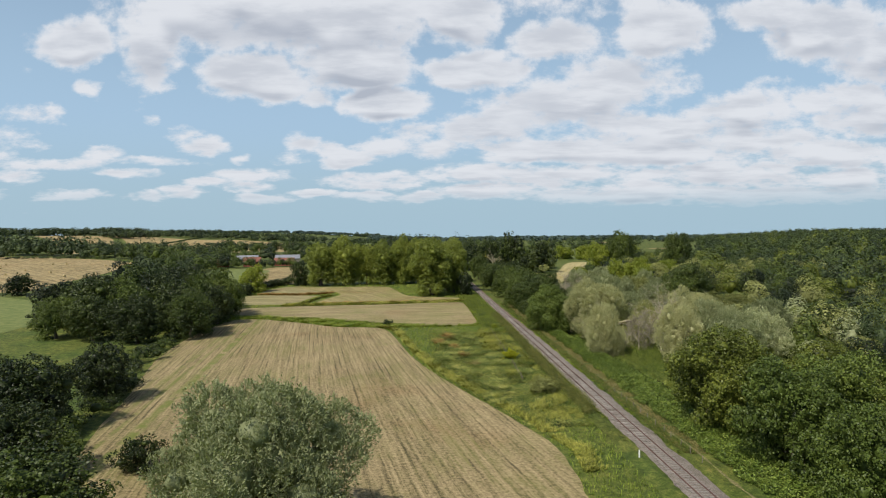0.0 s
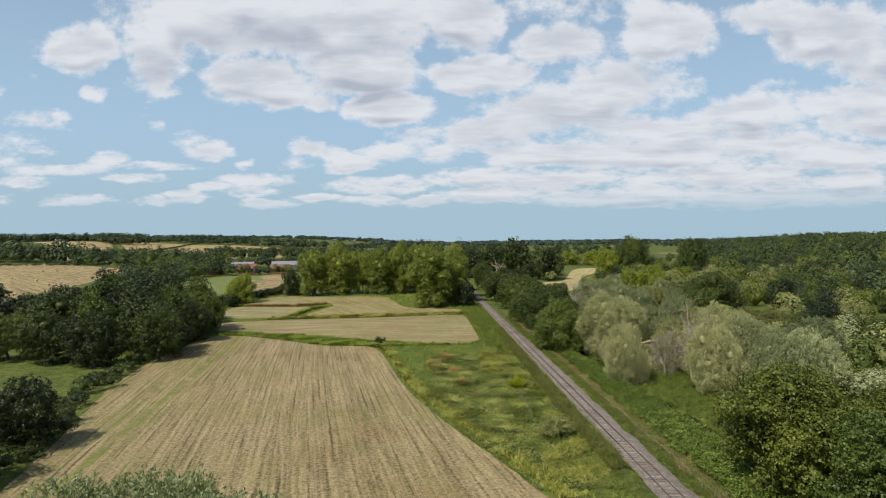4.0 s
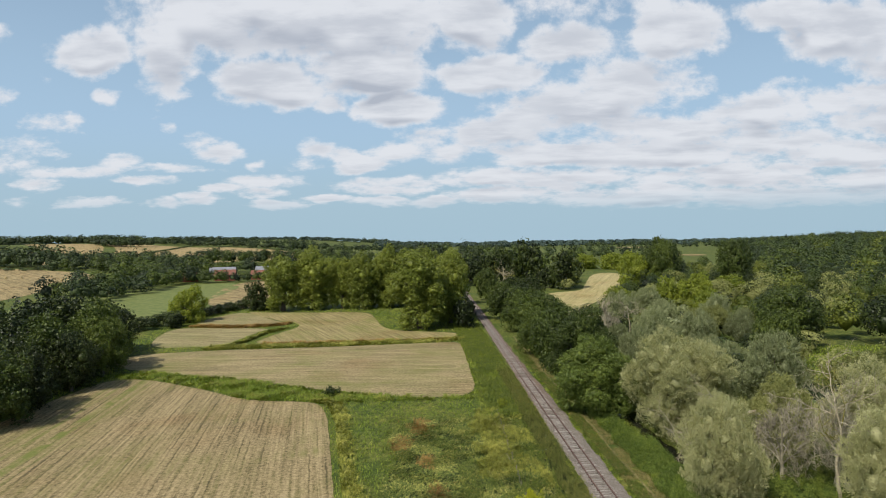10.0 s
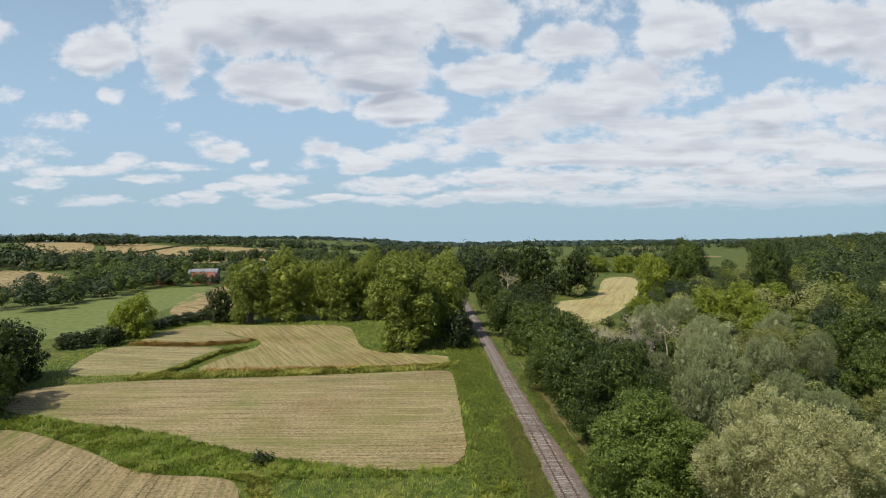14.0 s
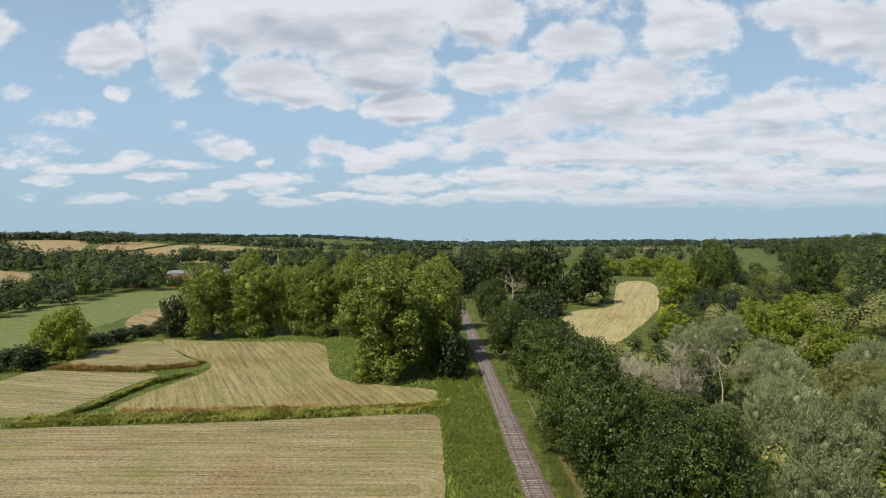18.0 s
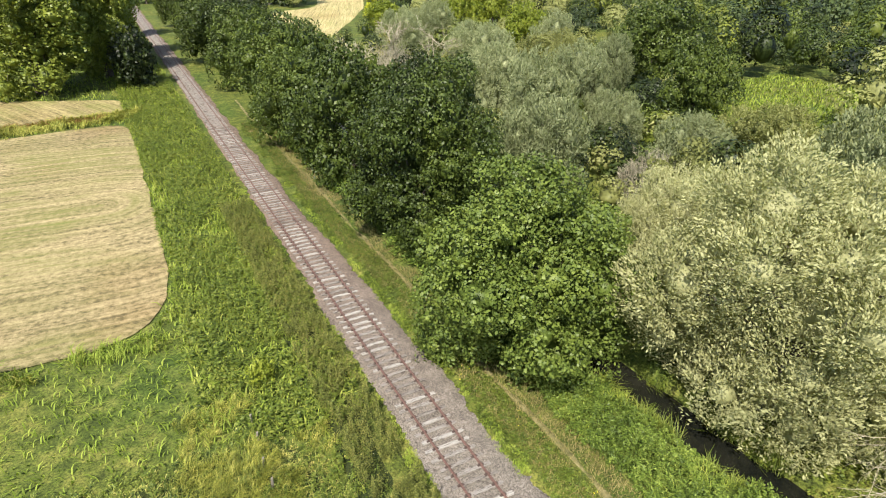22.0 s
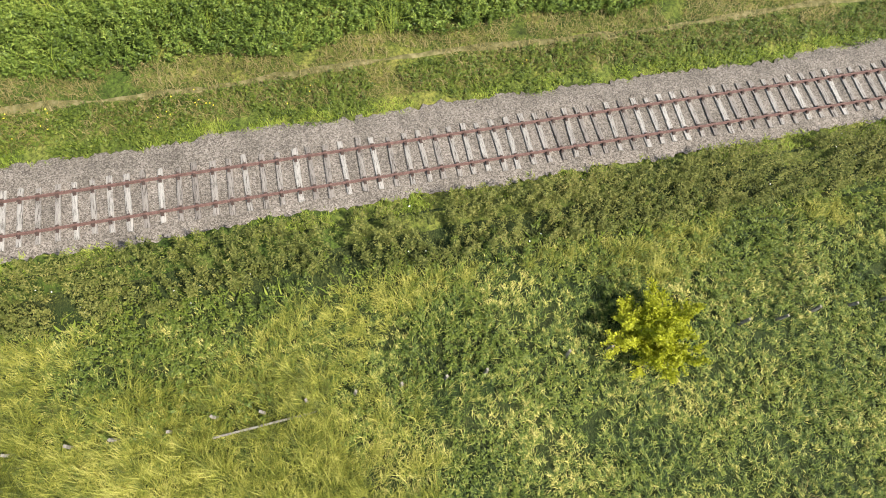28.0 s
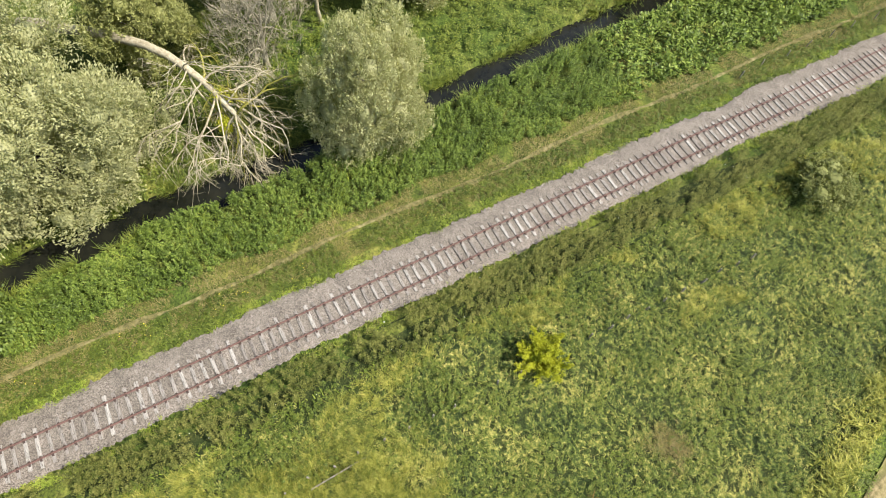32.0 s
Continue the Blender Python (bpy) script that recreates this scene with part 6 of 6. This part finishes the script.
# ---------------------------------------------------------------- woods beyond
def wood(name, pts, mat, label, seed, leaf=1.5, per=150, lobes=6):
    """A far wood: many lobed crowns of leaf flakes in one mesh. pts: x, y, height, radius."""
    rng = np.random.default_rng(seed)
    P = np.asarray(pts, float)
    n = len(P)
    z0 = land(P[:, 0], P[:, 1])
    d = unit(rng.normal(0, 1, (n, lobes, 3)) * (1, 1, 0.7) + np.array([0, 0, 0.25]))
    d[:, 0] = (0, 0, 1)
    mid = np.stack([P[:, 0], P[:, 1], z0 + 0.5 * P[:, 2]], 1)
    ext = np.stack([P[:, 3], P[:, 3], 0.5 * P[:, 2]], 1)
    cen = mid[:, None] + d * ext[:, None] * 0.55
    size = ext[:, None] * rng.uniform(0.36, 0.58, (n, lobes, 1))
    i = np.repeat(np.arange(n), per)
    j = rng.integers(0, lobes, n * per)
    v = unit(rng.normal(0, 1, (n * per, 3)) + d[i, j] * 0.5)
    v[:, 2] = np.where(v[:, 2] < -0.7, -v[:, 2], v[:, 2])
    at = cen[i, j] + v * size[i, j] * rng.uniform(0.88, 1.08, (n * per, 1))
    nor = unit(v + rng.normal(0, 0.20, v.shape) + np.array([0, 0, 0.3]))
    t = unit(np.cross(nor, rng.normal(0, 1, v.shape)))
    b = np.cross(nor, t)
    L = (leaf * rng.uniform(0.55, 1.35, n * per) * np.clip(P[:, 3][i] / 6, 0.6, 1.6))[:, None]
    flakes = np.stack([at - t * L * 0.5 - b * L * 0.3, at + t * L * 0.5 - b * L * 0.3, at + b * L * 0.55], 1).reshape(-1, 3)
    low = mid - np.array([0, 0, 1.0]) * (P[:, 2] * 0.06)[:, None]
    hv, hf = hearts(rng, low, ext * (0.38, 0.38, 0.46))
    hf = np.concatenate([hf[:, [0, 1, 2]], hf[:, [0, 2, 3]]])
    V, F = join_arrays([(flakes, np.arange(n * per * 3).reshape(-1, 3)), (hv, hf)])
    return tagged(new(name, mesh_of(name, V, F, mat)), label, "woodland", kind="stuff")


def spaced(P, near=0.64):
    """Drops trees that would stand inside a neighbour's crown."""
    kept = np.zeros((0, 4))
    for p in P:
        if not len(kept) or np.all(np.hypot(kept[:, 0] - p[0], kept[:, 1] - p[1]) > near * (kept[:, 3] + p[3])):
            kept = np.concatenate([kept, p[None]])
    return kept


def thicket(rng, n, x0, x1, y0, y1, hs, rs, keep=None):
    x, y = rng.uniform(x0, x1, n), rng.uniform(y0, y1, n)
    ok = np.ones(n, bool) if keep is None else keep(x, y)
    return spaced(np.stack([x, y, rng.uniform(*hs, n), rng.uniform(*rs, n)], 1)[ok])


def along(rng, line, n, wide, hs, rs):
    """An uneven belt of trees that follows a line: crowns of all sizes grown into one another."""
    P = np.array(line, float)
    d = np.concatenate([[0], np.cumsum(np.hypot(*np.diff(P, axis=0).T))])
    u = rng.uniform(0, d[-1], n)
    x, y = (np.interp(u, d, P[:, c]) + rng.normal(0, wide * 0.55, n) for c in (0, 1))
    k = np.clip(0.5 + 0.9 * np.array([noise.noise((a * 0.02, b * 0.02, 6.0)) for a, b in zip(x, y)]) + rng.normal(0, 0.18, n), 0, 1)
    h, r = hs[0] + (hs[1] - hs[0]) * k, rs[0] + (rs[1] - rs[0]) * k
    return spaced(np.stack([x, y, h, r], 1), 0.38)


def hedge(rng, x0, y0, x1, y1):
    """A hedgerow between far fields: low thorn with clumps of tall trees."""
    n = int(math.hypot(x1 - x0, y1 - y0) / 5.0)
    u = np.linspace(0, 1, n)
    clump = np.array([noise.noise((x0 * 0.01 + 0.03 * k, y0 * 0.01, 2.0)) for k in range(n)]) > 0.05
    tall = np.where(clump, rng.uniform(7, 14, n), rng.uniform(1.6, 3.4, n))
    return np.stack([x0 + (x1 - x0) * u, y0 + (y1 - y0) * u + rng.normal(0, 3.0, n) * np.where(clump, 2.5, 0.6), tall, np.clip(tall * rng.uniform(0.45, 0.75, n), 3.4, 8.5)], 1)


def build_woods():
    rng = np.random.default_rng(51)
    clear = lambda x, y: ~inside(FIELD_EAST, x, y) & ~inside([(16, 262), (34, 250), (96, 340), (140, 470), (90, 470), (50, 330)], x, y)
    # damp thicket east of the river, with a clearing of pale grass
    glade = [(50, 160), (64, 158), (80, 160), (104, 163), (104, 188), (80, 187), (62, 178), (50, 172)]
    dry = lambda x, y: clear(x, y) & (x > 44 + 10 * np.sin(y * 0.03)) & (x - 24 > (y - 230) * 0.25) & ~inside(glade, x, y)
    dark = thicket(rng, 3500, 30, 200, 30, 400, (5, 13), (3.2, 7.0), dry)
    dark[:, 2] *= np.where((dark[:, 0] < 76) & (dark[:, 1] > 120) & (dark[:, 1] < 265), 0.62, 1.0)
    mixed = ((LEAF_DARK, "dark green"), (LEAF_OAK, "green"), (LEAF_OLIVE, "olive-green"), (LEAF_SPRING, "yellowish green"), (LEAF_WILLOW, "silver-grey"), (LEAF_HILL, "deep green"), (LEAF_DARK, "dark green"))
    for k, (mat, tint) in enumerate(mixed):
        group = dark[k::7]
        if mat is LEAF_WILLOW:
            group = group[group[:, 0] < 62]
        wood("thicket", group, mat, f"dense {tint} thicket on the valley floor", 61 + k, 0.56, 1350, 7)
    low = thicket(rng, 420, 17, 50, 152, 262, (2.5, 6.5), (2.2, 4.2), lambda x, y: (x > river_x(y) + 4) & clear(x, y))
    for k, (mat, tint) in enumerate(((LEAF_OLIVE, "olive-green"), (LEAF_OAK, "green"), (LEAF_DARK, "dark green"))):
        wood("undergrowth", low[k::3], mat, f"low {tint} bushes among the riverside trees", 81 + k, 0.55, 420, 7)
    # low growth at the foot of the western hedge
    foot = np.array([(-66, 4), (-73, 33), (-80, 58), (-84, 80), (-89.5, 98), (-93.5, 118), (-94.5, 147), (-92, 172), (-99, 186), (-100, 200)])
    q = rng.uniform(0, 9, 420)
    fx, fy = (np.interp(q, np.arange(10), foot[:, c]) for c in (0, 1))
    scrub = spaced(np.stack([fx + rng.normal(-0.6, 1.3, 420), fy, rng.uniform(1.2, 4.2, 420), rng.uniform(1.3, 2.6, 420)], 1), 0.6)
    for k, (mat, tint) in enumerate(((LEAF_OAK, "green"), (LEAF_DARK, "dark green"))):
        wood("hedge_bottom", scrub[k::2], mat, f"low {tint} bramble and scrub along the field hedge", 91 + k, 0.42, 420, 7)
    x, y = scatter(rng, 50, 104, 157, 189, 9000)
    blades("glade_grass", x, y, 0.6, 0.14, 1.0, MEADOW_FAR, "pale grass in a clearing among trees", "grass", 59)
    # wooded hill
    hill = thicket(rng, 9000, 120, 900, 60, 1050, (7, 15), (4.0, 7.5), lambda x, y: (x > 135) & (x > 0.50 * (y - 100) + 25) & clear(x, y))
    wood("hill_wood", hill[::7], LEAF_OAK, "green wooded hillside", 71, 1.1, 190)
    wood("hill_wood", hill[1::14], LEAF_SPRING, "yellow-green trees on a wooded hillside", 72, 1.1, 190)
    wood("hill_wood", hill[8::14], LEAF_OAK, "mid-green trees on a wooded hillside", 73, 1.1, 190)
    wood("hill_wood", np.concatenate([hill[k::7] for k in range(2, 7)]), LEAF_HILL, "dark wooded hillside", 74, 1.1, 190)
    # belts and hedges west and north
    belt = np.concatenate([
        thicket(rng, 400, -225, -172, 325, 470, (8, 14), (6, 8), lambda x, y: np.abs(x + 184 + (y - 340) * 0.06) < 17),
        thicket(rng, 70, -215, -110, 476, 560, (8, 15), (6, 9), lambda x, y: y > 520),
        along(rng, [(-560, 720), (-478, 698), (-405, 672), (-346, 628), (-318, 628), (-260, 560), (-186, 468)], 330, 14, (8, 19), (5, 9)), thicket(rng, 70, -380, -225, 255, 320, (5, 9), (5, 7), lambda x, y: np.abs(y - 262 + (x + 225) * 0.27) < 8),
        thicket(rng, 80, -120, 72, 553, 640, (11, 17), (6, 9)), thicket(rng, 1300, 60, 560, 385, 1150, (7, 13), (4, 7.5), lambda x, y: clear(x, y) & (x < 0.54 * (y - 100) + 40) & (np.sin(x * 0.016 + 1.4 * np.sin(y * 0.009)) * np.sin(y * 0.021) > np.where(y > 560, 0.35, 0.0))),
        thicket(rng, 46, -19, 29, 440, 553, (12, 18), (7, 9), lambda x, y: np.abs(x) > 8),
        hedge(rng, -470, 640, -130, 600), hedge(rng, -800, 640, -470, 540), hedge(rng, -760, 900, -690, 620), hedge(rng, -1100, 1060, -830, 900),
        hedge(rng, -1100, 1420, -120, 1150), hedge(rng, -420, 1140, -400, 800), hedge(rng, -980, 1460, -900, 1080), hedge(rng, -1300, 1650, -100, 1500), hedge(rng, -1300, 1690, -500, 1560), hedge(rng, -215, 470, -190, 640),
        thicket(rng, 26, -176, -112, 436, 452, (5, 8.5), (3, 5)),
        along(rng, [(-500, 725), (-450, 700), (-400, 690)], 60, 13, (17, 26), (8, 12)), along(rng, [(-405, 760), (-340, 720), (-270, 700), (-190, 690), (-110, 690)], 170, 16, (8, 19), (5, 9)),
        along(rng, [(-1250, 1330), (-950, 1310), (-800, 1310), (-690, 1290), (-640, 1262), (-560, 1262)], 420, 24, (11, 19), (8, 13)), along(rng, [(-610, 1190), (-555, 1110), (-490, 1095)], 160, 16, (12, 19), (7, 11)),
        along(rng, [(-560, 1262), (-480, 1180), (-400, 1130), (-330, 1110), (-230, 1040), (-120, 1000), (60, 980)], 230, 12, (6, 15), (6, 10)), along(rng, [(-760, 1000), (-700, 930), (-640, 880), (-560, 800)], 120, 22, (10, 20), (7, 11)),
        along(rng, [(-345, 915), (-300, 880), (-240, 870), (-180, 880)], 46, 6, (4, 11), (4, 7)), along(rng, [(-178, 442), (-160, 440), (-146, 446), (-118, 452)], 15, 3, (5, 9), (3, 5)),
    ])
    near = np.hypot(belt[:, 0], belt[:, 1] - 100) < 640
    wood("tree_belt", belt[near][::2], LEAF_HILL, "dark hedgerow trees beyond the fields", 67, 0.85, 480, 7)
    wood("tree_belt", belt[near][1::2], LEAF_OAK, "green hedgerow trees beyond the fields", 70, 0.85, 480, 7)
    wood("tree_belt", belt[~near], LEAF_HILL, "dark hedgerow trees between far fields", 77, 1.5, 120)
    ring = []
    for k in range(900):
        a = radians(rng.uniform(-55, 58))
        d = rng.uniform(1100, 1700) if a > -0.1 else rng.uniform(1650, 1950)
        ring.append((d * math.sin(a), 100 + d * math.cos(a), rng.uniform(6, 10), rng.uniform(9, 16)))
    # the horizon belts carry the haze in their leaf colour
    wood("far_wood", ring, LEAF_FAR_HAZE, "far belts of woodland along the horizon", 68, 3.0, 70)
    pines = thicket(rng, 50, -48, 14, 380, 530, (20, 25), (5, 6.5), lambda x, y: np.abs(x + 2) > 8)
    wood("pine_group", pines, LEAF_DARK, "group of tall dark trees behind the poplars", 69, 1.1, 420, 9)


build_woods()
